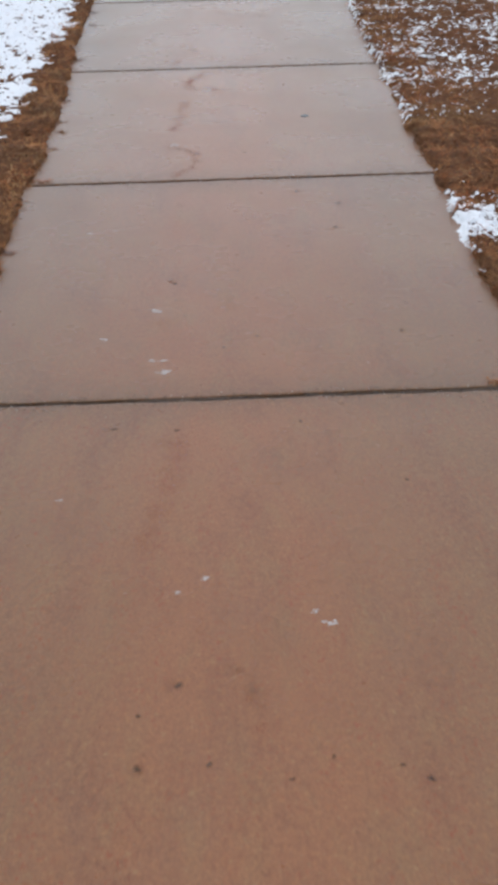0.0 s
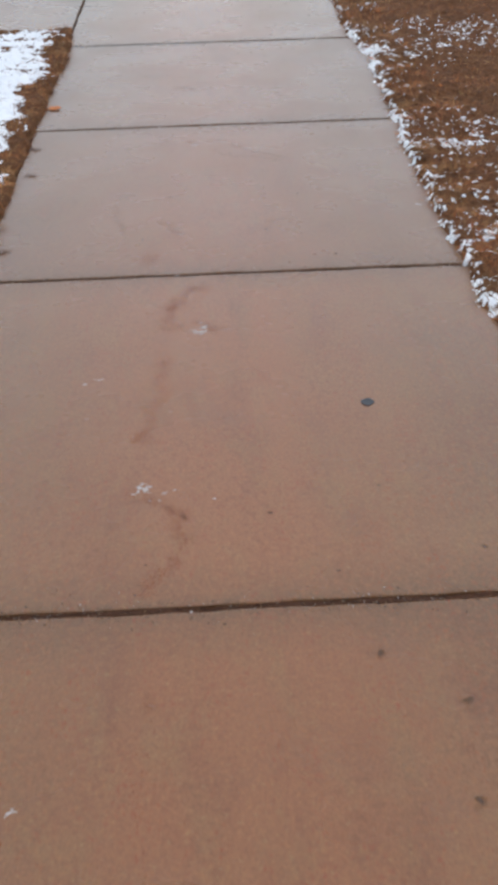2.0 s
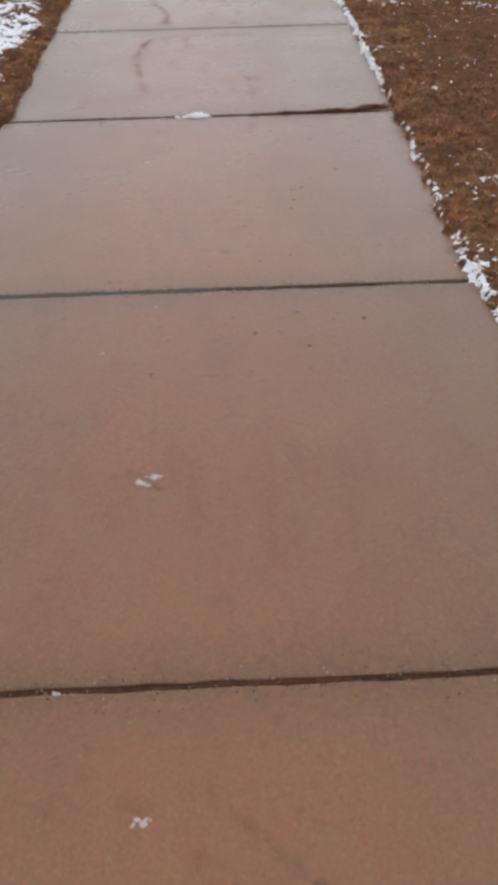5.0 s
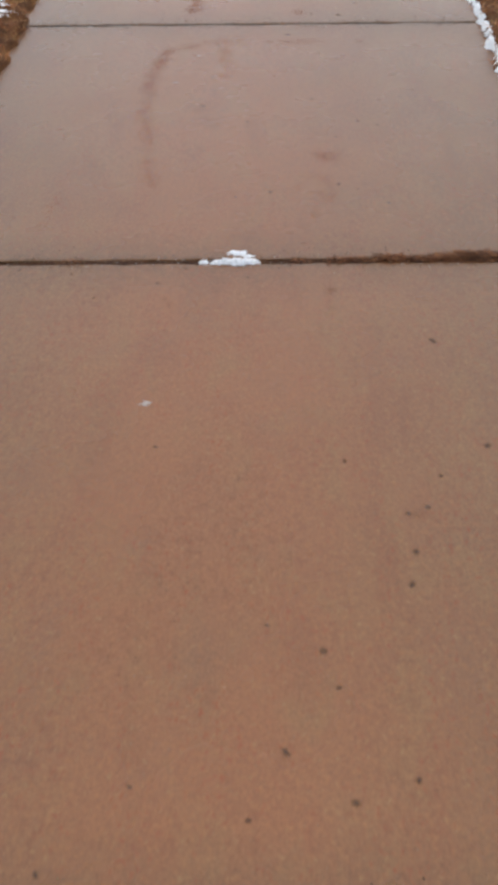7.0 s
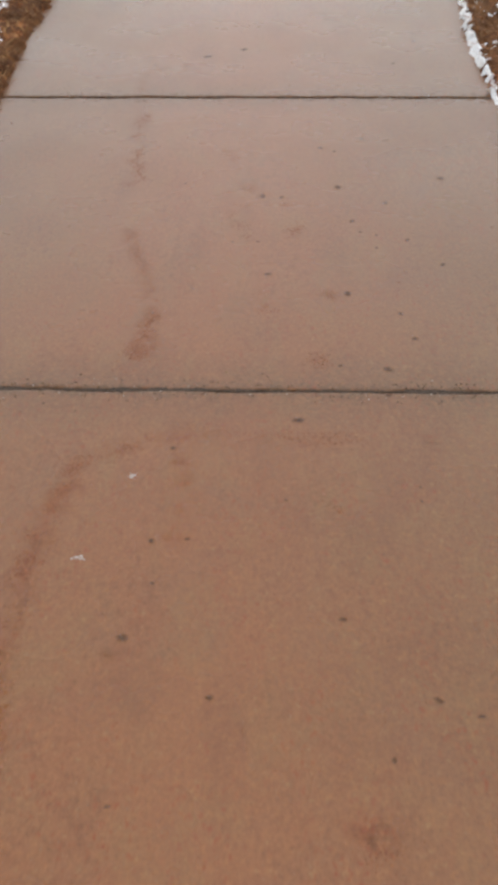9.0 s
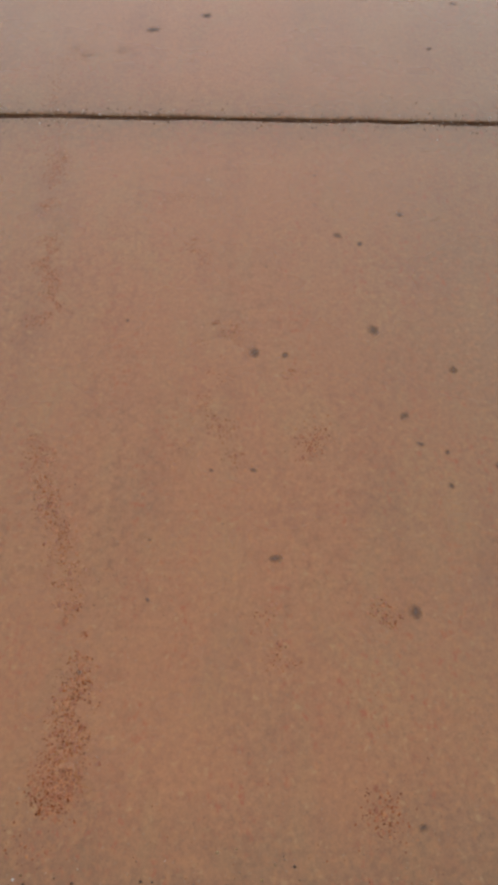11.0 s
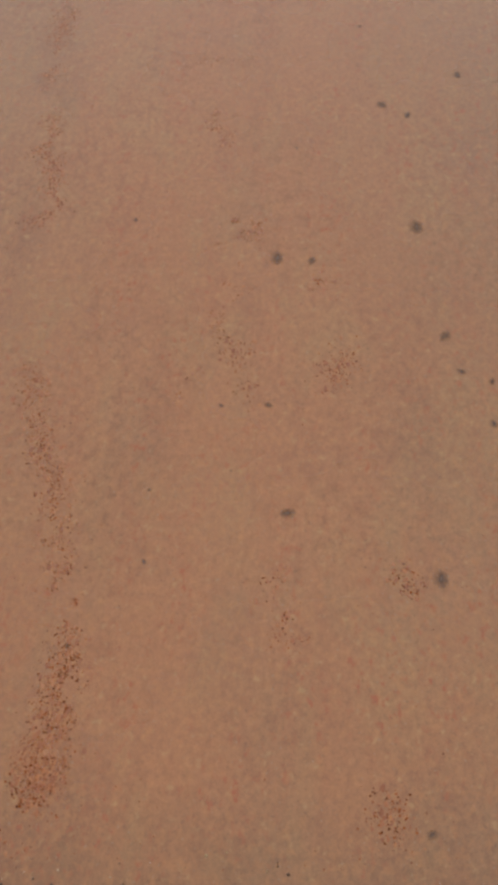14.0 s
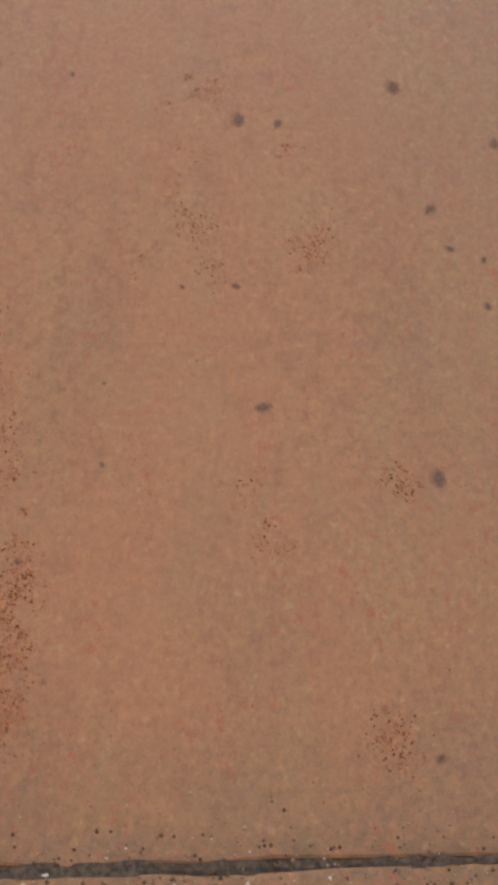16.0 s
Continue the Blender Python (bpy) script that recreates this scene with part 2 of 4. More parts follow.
def part(name, me, parent, label=""):
    ob = new(name, me)
    ob.parent = parent
    return tagged(ob, label)


LATTICE = np.random.default_rng(7).random((256, 256))


def lump(x, y):
    """Smooth value noise, 0 to 1, for arrays."""
    xi, yi = np.floor(x).astype(int), np.floor(y).astype(int)
    fx, fy = x - xi, y - yi
    fx, fy = fx * fx * (3 - 2 * fx), fy * fy * (3 - 2 * fy)
    a, b = LATTICE[xi % 256, yi % 256], LATTICE[(xi + 1) % 256, yi % 256]
    c, d = LATTICE[xi % 256, (yi + 1) % 256], LATTICE[(xi + 1) % 256, (yi + 1) % 256]
    return (a * (1 - fx) + b * fx) * (1 - fy) + (c * (1 - fx) + d * fx) * fy


def fbm(x, y, scale, octaves=4, gain=0.55, seed=0.0):
    total, amp, norm = 0.0, 1.0, 0.0
    for i in range(octaves):
        f = scale * 2.03 ** i
        total = total + amp * lump(x * f + 17.3 * i + seed, y * f + 5.7 * i + 2 * seed)
        norm += amp
        amp *= gain
    return total / norm


def step(a, b, v):
    s = np.clip((v - a) / (b - a), 0, 1)
    return s * s * (3 - 2 * s)


# ---- plan ----
WALK = 1.565                     # width of the pavement
JOINTS = [-10.78, -9.24, -7.70, -6.16, -4.62, -3.08, -1.54, 0.0, 1.561, 3.110, 4.649, 6.144, 7.736, 9.213, 10.771, 12.25] + [13.79 + 1.54 * i for i in range(20)]
GAPS = {0.0: 0.007, 1.561: 0.0072, 3.110: 0.006, 4.649: 0.0055, 6.144: 0.008, 7.736: 0.008, 9.213: 0.0028, 10.771: 0.006}
PATH_NEAR, PATH_FAR = 6.52, 7.73  # the side path on the left
EDGE_L, EDGE_R = -0.035, 1.63   # the slabs, whose rims lie under the turf
KERB_X, GUTTER_X, ROAD_X = 2.63, 2.78, 3.30

ground = new("ground", mesh_of("ground", [(-400, -400, -0.16), (400, -400, -0.16), (400, 400, -0.16), (-400, 400, -0.16)], [(0, 1, 2, 3)], FIELD))
tagged(ground, "flat winter ground of dead grass and old snow", "ground", kind="structure")


def box(x0, x1, y0, y1, z0, z1):
    v = [(x, y, z) for z in (z0, z1) for x, y in ((x0, y0), (x1, y0), (x1, y1), (x0, y1))]
    return v, [(3, 2, 1, 0), (4, 5, 6, 7), (0, 1, 5, 4), (1, 2, 6, 5), (2, 3, 7, 6), (3, 0, 4, 7)]


v, f = box(EDGE_L - 0.005, EDGE_R, JOINTS[0], JOINTS[-1], -0.14, -0.009)
pavement = tagged(new("pavement", mesh_of("pavement", v, f, JOINT)), "damp beige concrete pavement of square slabs with dark joints", "pavement", kind="structure")
v, f = box(-9.0, EDGE_L - 0.006, PATH_NEAR, PATH_FAR, -0.14, -0.0045)
side_path = tagged(new("side_path", mesh_of("side_path", v, f, JOINT)), "damp concrete path that meets the pavement", "path", kind="structure")


def slab(x0, x1, y0, y1, parent, gaps, rng, wave=0.0026):
    """A concrete slab with tooled, slightly ragged edges. gaps: half widths of the joints at its near and far side, then its left and right."""
    x0, x1, y0, y1 = x0 + gaps[2], x1 - gaps[3], y0 + gaps[0], y1 - gaps[1]
    n = 28
    loop = []
    for (ax, ay), (bx, by) in (((x0, y0), (x1, y0)), ((x1, y0), (x1, y1)), ((x1, y1), (x0, y1)), ((x0, y1), (x0, y0))):
        for i in range(n):
            loop.append((ax + (bx - ax) * i / n, ay + (by - ay) * i / n))
    cx, cy = (x0 + x1) / 2, (y0 + y1) / 2
    tilt = [rng.uniform(-0.0001, 0.0001) for _ in range(3)]
    rings = ((0.0, -0.1), (0.0, -0.005), (0.0012, -0.0018), (0.004, -0.0004), (0.009, 0.0), (0.030, 0.0), (0.14, 0.0))
    dirty = (1.0, 1.0, 1.0, 1.0, 1.0, 0.62, 0.0)
    verts, m = [], len(loop)
    jig = [rng.uniform(-wave, wave) for _ in loop]
    for inset, z in rings:
        for (x, y), j in zip(loop, jig):
            d = inset + j * (1.4 if z > -0.05 and inset < 0.02 else 0)
            sx = np.clip(x, x0 + d, x1 - d) if abs(x - cx) > 0 else x
            sy = np.clip(y, y0 + d, y1 - d)
            verts.append((sx, sy, z + tilt[0] + tilt[1] * (sx - cx) + tilt[2] * (sy - cy)))
    faces = []
    for r in range(len(rings) - 1):
        for i in range(m):
            k = (i + 1) % m
            faces.append((r * m + i, r * m + k, (r + 1) * m + k, (r + 1) * m + i))
    faces.append(tuple(range((len(rings) - 1) * m, len(rings) * m)))
    me = mesh_of("slab", verts, faces, CONCRETE)
    me.attributes.new("rim", "FLOAT", "POINT").data.foreach_set("value", np.repeat(np.array(dirty, np.float32), m))
    return part("slab", me, parent)


rng = random.Random(4)
for a, b in zip(JOINTS, JOINTS[1:]):
    slab(EDGE_L, EDGE_R, a, b, pavement, (GAPS.get(a, 0.006), GAPS.get(b, 0.006), 0, 0), rng)
for a, b in ((-1.25, EDGE_L), (-2.5, -1.25), (-3.75, -2.5), (-5.0, -3.75), (-6.25, -5.0), (-7.5, -6.25), (-9.0, -7.5)):
    slab(a, b, PATH_NEAR, PATH_FAR, side_path, (0, 0.004, 0.006, 0.013), rng)



def joint_dirt(y, half, seed, x0=EDGE_L, x1=EDGE_R, level=None):
    """Dirt settled unevenly in one joint, here and there up to the slabs' faces."""
    xs = np.arange(x0, x1 + 0.003, 0.004)
    ys = np.linspace(-half - 0.005, half + 0.005, 11)
    gx, gy = np.meshgrid(xs, ys)
    fill = fbm(gx, gy * 2, 7, 3, 0.6, seed * 3.1)
    deep = {7.736: -0.0062, 9.213: -0.0012, 10.771: -0.0068}.get(y, -0.0048)
    z = deep + 0.011 * (fill - 0.42) + 0.003 * (fbm(gx, gy, 90, 3, 0.6, seed) - 0.5) + 0.0025 * np.minimum(np.abs(gy / half), 1.25) ** 3 * fbm(gx, gy, 40, 2, 0.6, 5 + seed)
    if level is not None:
        z = level + 0.0012 * (fbm(gx, gy, 30, 2) - 0.5) - 0.006 * step(0.72, 1.08, gx + 0.2 * (fbm(gx, gy, 14, 3) - 0.5))
    else:
        z = z - 0.0045 * step(0.8 * half, 1.3 * half, np.abs(gy) + 0.5 * half * (fbm(gx, gy, 45, 2, 0.6, 7.0) - 0.5))
    z = np.clip(z, -0.008, -0.0003)
    w, h = len(xs), len(ys)
    idx = np.arange(w * h).reshape(h, w)
    quads = np.stack([idx[:-1, :-1], idx[:-1, 1:], idx[1:, 1:], idx[1:, :-1]], -1).reshape(-1, 4)
    verts = np.stack([gx.ravel(), gy.ravel() + y, z.ravel()], -1)
    if level is not None:
        return part("joint_silt", big_mesh("joint_silt", verts, quads, SILT), pavement, "grey silt filling a joint")
    return part("joint_dirt", big_mesh("joint_dirt", verts, quads, WET_SILT if y in (0.0, 6.144, 9.213) else JOINT), pavement)


for i, y in enumerate(JOINTS[6:19]):
    if y == 6.144:
        joint_dirt(y, GAPS[y], i, EDGE_L, 1.08, -0.0005)
    joint_dirt(y, GAPS.get(y, 0.006), i)

# kerb, gutter and road
kerb_profile = [(KERB_X, -0.2), (KERB_X, -0.012), (KERB_X + 0.012, -0.002), (KERB_X + 0.06, -0.004), (KERB_X + 0.09, -0.018), (KERB_X + 0.12, -0.06), (GUTTER_X - 0.01, -0.115), (GUTTER_X, -0.2)]
kerb = tagged(new("kerb", None), "tan concrete kerb beside the road", "kerb", kind="structure")
gutter = tagged(new("gutter", None), "wet blue-grey concrete gutter beside the kerb", "gutter", kind="structure")
for i in range(20):
    y0, y1 = -17.2 + 3.05 * i, -17.2 + 3.05 * (i + 1) - 0.012
    k = len(kerb_profile)
    verts = [(x, y, z) for y in (y0, y1) for x, z in kerb_profile]
    faces = [(j, j + 1, k + j + 1, k + j) for j in range(k - 1)] + [tuple(range(k))[::-1], tuple(range(k, 2 * k))]
    part("kerb_stone", mesh_of("kerb_stone", verts, faces, KERB), kerb)
    v, f = box(GUTTER_X + 0.001, ROAD_X, y0, y1, -0.2, -0.115)
    part("gutter_slab", mesh_of("gutter_slab", v, f, GUTTER), gutter)
v, f = box(ROAD_X + 0.002, 11.0, -60, 90, -0.3, -0.105)
tagged(new("road", mesh_of("road", v, f, ROAD)), "pale salt-dried asphalt road", "road", kind="structure")


def road_line(x0, x1, y0, y1, z, seed):
    """A worn painted line with chipped edges, a thin skin on the asphalt."""
    rng = random.Random(seed)
    n = 160
    verts, faces = [], []
    for i in range(n + 1):
        y = y0 + (y1 - y0) * i / n
        a, b = x0 + rng.uniform(-0.006, 0.006), x1 + rng.uniform(-0.008, 0.008)
        verts += [(a, y, z), (a + 0.004, y, z + 0.004), (b - 0.004, y, z + 0.004), (b, y, z)]
    for i in range(n):
        for k in range(3):
            o = i * 4 + k
            faces.append((o, o + 1, o + 5, o + 4))
    me = mesh_of("road_line", verts, faces, plain("worn_white_paint", (0.45, 0.45, 0.44), (0.78, 0.78, 0.77), 25, 0.6, 0.3, 0.001))
    return tagged(new("road_line", me), "worn white line along the edge of the road", "road line", kind="structure")


road_line(ROAD_X + 0.015, ROAD_X + 0.11, -20, 45, -0.1055, 15)


# ---- turf and snow ----
RIM_L = ((0.5, 1.58, 2.14, 3.09, 4.16, 5.62, 6.1, 6.5, 7.98, 9.49, 10.17, 10.77, 11.55, 13.3), (0.0, 0.0, 0.02, -0.01, -0.03, 0.005, 0.0, -0.03, 0.0, 0.032, 0.032, 0.012, 0.0, -0.03))
RIM_R = ((0.5, 1.06, 1.6, 3.19, 4.25, 5.11, 5.66, 6.16, 7.7, 9.39, 9.87, 10.26, 10.73, 13.4), (1.545, 1.53, 1.54, 1.53, 1.54, 1.575, 1.58, 1.55, 1.575, 1.58, 1.565, 1.55, 1.535, 1.60))


def inland(x, y, left):
    """Distance from the turf's ragged rim into the turf."""
    ragged = 0.035 * (fbm(x, y, 3.5, 2, 0.5, 9.0) - 0.5) + 0.052 * (fbm(x, y, 16, 3, 0.6, 19.0) - 0.5)
    if left:
        edge = np.interp(y, *RIM_L) - x + ragged
        return np.minimum(edge, np.maximum(PATH_NEAR + 0.02 + ragged * 0.4 - y, y - PATH_FAR + 0.005 - ragged * 0.3))
    ragged = ragged * (1 - 0.3 * step(7.9, 8.4, y))
    return np.minimum(x - np.interp(y, *RIM_R) + ragged, KERB_X + 0.03 + 0.15 * ragged - x)


def turf_height(x, y, left):
    """Height of the matted turf, which creeps over the slab's edge."""
    h = 0.004 + 0.034 * fbm(x, y, 9, 4, 0.6, 1.0) + 0.030 * (fbm(x, y, 38, 3, 0.6, 4.0) - 0.5)
    return -0.03 + (h + 0.03) * step(-0.014, 0.03, inland(x, y, left))


def snow_cover(x, y, left):
    """How much snow lies there, about -1 (none) to 1 (closed)."""
    broad = fbm(x, y, 1.3, 3, 0.55, 3.0) - 0.5
    fine = fbm(x * 0.75, y * 1.1, 22 if left else 36, 4, 0.72, 6.0) - 0.5
    deep = inland(x, y, left)
    fine = fine - 1.0 * (1 - step(-0.014, 0.004, deep))
    if left:
        rim = deep - 0.15 + 0.04 * step(3.0, 3.8, y) - 0.22 * (fbm(x, y, 4, 3, 0.5, 12.0) - 0.5)
        c = 0.14 + 0.55 * broad + 2.6 * fine
        c = c - 1.2 * (1 - step(-0.05, 0.07, rim))
        c = c + 0.28 * step(2.8, 3.6, y) * (1 - step(6.4, 6.8, y))
        slope = y - 0.25 * (x + 0.2) + 0.25 * (fbm(x, y, 4, 3, 0.6, 15.0) - 0.5)
        c = c - 0.35 * step(8.0, 8.2, slope) * (1 - step(8.55, 8.9, slope))
        c = c - 0.9 * step(10.1, 10.35, slope) * (1 - step(10.85, 11.15, slope))
        c = c - 0.16 * step(11.2, 12.0, y) - 0.3 * (1 - step(1.4, 2.0, y))
        return c - 2.0 * step(PATH_NEAR - 0.02, PATH_NEAR, y) * (1 - step(PATH_FAR, PATH_FAR + 0.02, y))
    crumbs = fbm(x, y * 1.15, 62, 3, 0.65, 33.0) - 0.5
    c = -0.62 + 0.8 * broad + 1.2 * (fbm(x, y, 5, 3, 0.6, 27.0) - 0.5) + 2.4 * fine + 2.3 * crumbs
    wide = 0.013 + 0.004 * step(2.0, 2.6, y) * (1 - step(4.9, 5.2, y)) + 0.004 * np.exp(-((y - 5.85) / 0.3) ** 2)
    rim = np.exp(-((deep - 1.5 * wide) / wide) ** 2)
    c = c + (0.50 + 0.35 * broad + 0.56 * step(7.9, 8.3, y)) * rim
    c = c - 0.55 * step(4.5, 4.8, y) * (1 - step(5.5, 5.75, y)) * (1 - 0.45 * rim) - 0.9 * step(7.45, 7.6, y) * (1 - step(7.84, 7.92, y))
    c = c - 0.22 * step(6.25, 6.45, y) * (1 - step(6.9, 7.1, y)) * rim
    scatter = 0.20 * (1 - step(0.06, 0.8, deep)) * step(2.2, 2.8, y) * (1 - step(6.1, 6.6, y))
    c = c + scatter + 0.22 * np.exp(-((y - 5.85) / 0.32) ** 2) * (1 - step(0.10, 0.22, deep)) - (0.55 - 0.2 * step(8.5, 10.0, y)) * step(5.9, 6.9, y) * (1 - rim)
    c = c - 1.0 * step(1.25, 1.4, y) * (1 - step(2.05, 2.3, y)) - 0.9 * (1 - step(0.80, 0.90, y))
    return c + 1.0 * np.exp(-((x - WALK - 0.05) / 0.09) ** 2 - ((y - 1.04) / 0.11) ** 2)


def sheet(name, x0, x1, y0, y1, cell, height, keep, material):
    xs, ys = np.arange(x0, x1 + cell, cell), np.arange(y0, y1 + cell, cell)
    gx, gy = np.meshgrid(xs, ys)
    gx = gx + (LATTICE[np.arange(gx.size) % 256, np.arange(gx.size) // 256 % 256].reshape(gx.shape) - 0.5) * cell * 0.5
    z = height(gx, gy)
    w, h = len(xs), len(ys)
    idx = np.arange(w * h).reshape(h, w)
    quads = np.stack([idx[:-1, :-1], idx[:-1, 1:], idx[1:, 1:], idx[1:, :-1]], -1).reshape(-1, 4)
    good = keep(gx, gy, z).ravel()
    quads = quads[good[quads].any(1)]
    used = np.unique(quads)
    remap = np.zeros(w * h, int)
    remap[used] = np.arange(len(used))
    verts = np.stack([gx.ravel(), gy.ravel(), z.ravel()], -1)[used]
    return big_mesh(name, verts, remap[quads], material)


def snow_height(left):
    def height(x, y):
        c = snow_cover(x, y, left)
        thick = 0.013 if left else 0.010
        return np.maximum(turf_height(x, y, left), -0.001) + (np.clip(c, -0.5, 0.0) + 0.6 * (1 - np.exp(-1.6 * np.maximum(c, 0)))) * thick + (0.006 if left else 0.009) * (fbm(x, y, 60 if left else 80, 3, 0.65, 8.0) - 0.5)
    return height


AREAS = {True: (-2.6, 0.11, 0.2, 16.0), False: (1.45, 2.66, 0.0, 16.0)}
for left, (x0, x1, y0, y1) in AREAS.items():
    me = sheet("lawn", x0, x1, y0, y1, 0.016, lambda x, y: turf_height(x, y, left), lambda x, y, z: z > -0.029, SOIL)
    tagged(new("lawn" if left else "verge", me), "matted brown winter turf beside the pavement", "lawn", kind="structure")
    me = sheet("snow", x0, x1, y0, y1, 0.009 if left else 0.0055, snow_height(left), lambda x, y, z: snow_cover(x, y, left) > -0.06, SNOW)
    tagged(new("snow", me), "thin patchy old snow on brown grass" if left else "crusty snow remnants along the pavement's edge", "snow", kind="stuff")


def field_height(x, y):
    return 0.012 + 0.03 * (fbm(x, y, 0.9, 3, 0.55, 2.0) - 0.5)


# the lawn and the verge go on beyond the walk
for x0, x1, y0, y1, cell in ((-40, -2.58, -20, PATH_NEAR, 0.4), (-40, -2.58, PATH_FAR, 45, 0.4), (-2.6, -0.02, -20, 0.22, 0.1), (-2.6, -0.02, 15.98, 45, 0.1), (1.6, 2.63, -20, 0.02, 0.1), (1.6, 2.63, 15.98, 45, 0.1)):
    nx, ny = max(2, round((x1 - x0) / cell)) + 1, max(2, round((y1 - y0) / cell)) + 1
    gx, gy = np.meshgrid(np.linspace(x0, x1, nx), np.linspace(y0, y1, ny))
    idx = np.arange(nx * ny).reshape(ny, nx)
    quads = np.stack([idx[:-1, :-1], idx[:-1, 1:], idx[1:, 1:], idx[1:, :-1]], -1).reshape(-1, 4)
    verts = np.stack([gx.ravel(), gy.ravel(), field_height(gx, gy).ravel()], -1)
    tagged(new("lawn" if x1 < 0 else "verge", big_mesh("lawn", verts, quads, FIELD)), "dead brown lawn with thin patches of snow", "lawn", kind="structure")


def blades(x, y, z, length, lean, width, rng):
    """Bent grass blades as one array mesh: two quads each, tapering."""
    n = len(x)
    turn = (2.2 * fbm(x, y, 7, 3, 0.6, 31.0) + 0.6 * rng.random(n)) * 2 * np.pi
    dx, dy = np.cos(turn), np.sin(turn)
    px, py = -dy * width / 2, dx * width / 2
    rows = []
    for s, w, bend in ((0.0, 1.0, 0.0), (0.55, 0.85, 0.35), (1.0, 0.18, 1.0)):
        out = length * s * np.sin(lean) * (0.6 + 0.4 * bend)
        up = length * s * np.cos(lean) * (1 - 0.35 * bend)
        for side in (-1, 1):
            rows.append(np.stack([x + dx * out + side * px * w, y + dy * out + side * py * w, z + up], -1))
    verts = np.stack(rows, 1).reshape(-1, 3)
    base = np.arange(n)[:, None] * 6
    quads = np.concatenate([base + np.array([[0, 1, 3, 2]]), base + np.array([[2, 3, 5, 4]])])
    return verts, quads


def grass(left, count, seed, rim=False):
    """Flattened blades; a rim is the ragged border right beside the pavement."""
    rng = np.random.default_rng(seed)
    x0, x1, y0, y1 = AREAS[left]
    off = rng.random(count) ** 1.3 * (0.24 if rim else 0.34) if rim or not left else rng.random(count) * 1.7
    if not left and not rim:
        off = np.where(rng.random(count) < 0.45, off, rng.random(count) * 1.13)
    x = (0.07 - off) if left else (WALK - 0.06 + off)
    y = y0 + rng.random(count) ** 1.1 * (14.8 - y0)
    z = turf_height(x, y, left)
    cover = snow_cover(x, y, left)
    ok = (z > -0.004) & ((cover < 0.05) | (rng.random(count) < (0.18 if left else 0.08)))
    x, y, z = x[ok], y[ok], z[ok]
    n = len(x)
    length = 0.013 + 0.040 * rng.random(n) ** 1.8
    lean = np.radians(np.where(rng.random(n) < 0.14, 22 + 30 * rng.random(n), 48 + 42 * rng.random(n)))
    width = 0.0016 + 0.0026 * rng.random(n)
    verts, quads = blades(x, y, z - 0.004, length, lean, width, rng)
    me = big_mesh("grass", verts, quads, VERGE_GRASS if rim or not left else LAWN_GRASS, False)
    words = "rust-red matted dead grass along the pavement's edge" if rim else "straw-coloured flattened dead grass blades" if left else "russet flattened dead grass blades"
    tagged(new("grass", me), words, "grass", kind="stuff")


def golden_strip(count, seed):
    rng = np.random.default_rng(seed)
    x = -1.7 + 1.6 * rng.random(count)
    y = 10.55 + 0.25 * (x + 0.2) + 0.22 * rng.normal(0, 1, count)
    verts, quads = blades(x, y, turf_height(x, y, True) - 0.003, 0.02 + 0.04 * rng.random(count), np.radians(45 + 42 * rng.random(count)), 0.003 + 0.003 * rng.random(count), rng)
    tagged(new("grass", big_mesh("grass", verts, quads, GOLD_GRASS, False)), "golden strip of longer dead grass free of snow", "grass", kind="stuff")


golden_strip(14000, 23)
grass(True, 80000, 21)
grass(True, 60000, 25, True)
grass(False, 170000, 22)


def grass_tuft(x, y, size, count, seed, material, flat=1.0, spot="growing in a pavement joint"):
    rng = np.random.default_rng(seed)
    a, r = rng.random(count) * 2 * np.pi, np.sqrt(rng.random(count)) * size
    bx, by = np.cos(a) * r, np.sin(a) * r * 0.42 * flat
    verts, quads = blades(bx, by, -0.005 + 0.013 * (1 - (r / size) ** 2) * rng.random(count) ** 0.5, 0.007 + 0.017 * rng.random(count) ** 1.5, np.radians(52 + 38 * rng.random(count)), 0.0018 + 0.002 * rng.random(count), rng)
    ob = new("grass_tuft", big_mesh("grass_tuft", verts, quads, material, False))
    ob.location = (x, y, 0)
    return tagged(ob, f"small tuft of dead brown grass {spot}", "grass tuft", "tufts on the pavement")


for i, (x, y, size, count) in enumerate([(1.52, 7.790, 0.075, 1500), (1.345, 7.752, 0.060, 1300), (1.41, 7.748, 0.040, 420), (1.285, 7.747, 0.045, 520), (1.235, 7.742, 0.035, 200), (1.14, 7.746, 0.040, 480),
                                         (1.19, 7.742, 0.025, 120), (1.46, 7.765, 0.045, 420), (1.075, 7.740, 0.035, 130), (1.01, 7.739, 0.030, 90), (0.93, 7.738, 0.022, 40), (0.36, 7.737, 0.03, 50),
                                         (1.47, 0.03, 0.055, 260), (0.03, 1.60, 0.05, 160)]):
    grass_tuft(x, y, size, count, 40 + i, MATTED_GRASS if y > 5 else VERGE_GRASS)


for i, (x, y, size) in enumerate([(0.030, 2.322, 0.024), (0.048, 2.184, 0.022), (0.032, 1.97, 0.028), (0.0, 0.95, 0.035), (0.012, 2.638, 0.035), (0.016, 4.088, 0.028), (0.0, 4.40, 0.03), (0.01, 3.35, 0.03)]):
    grass_tuft(x, y, size, 70, 70 + i, MATTED_GRASS, 1.3, "at the pavement's edge")


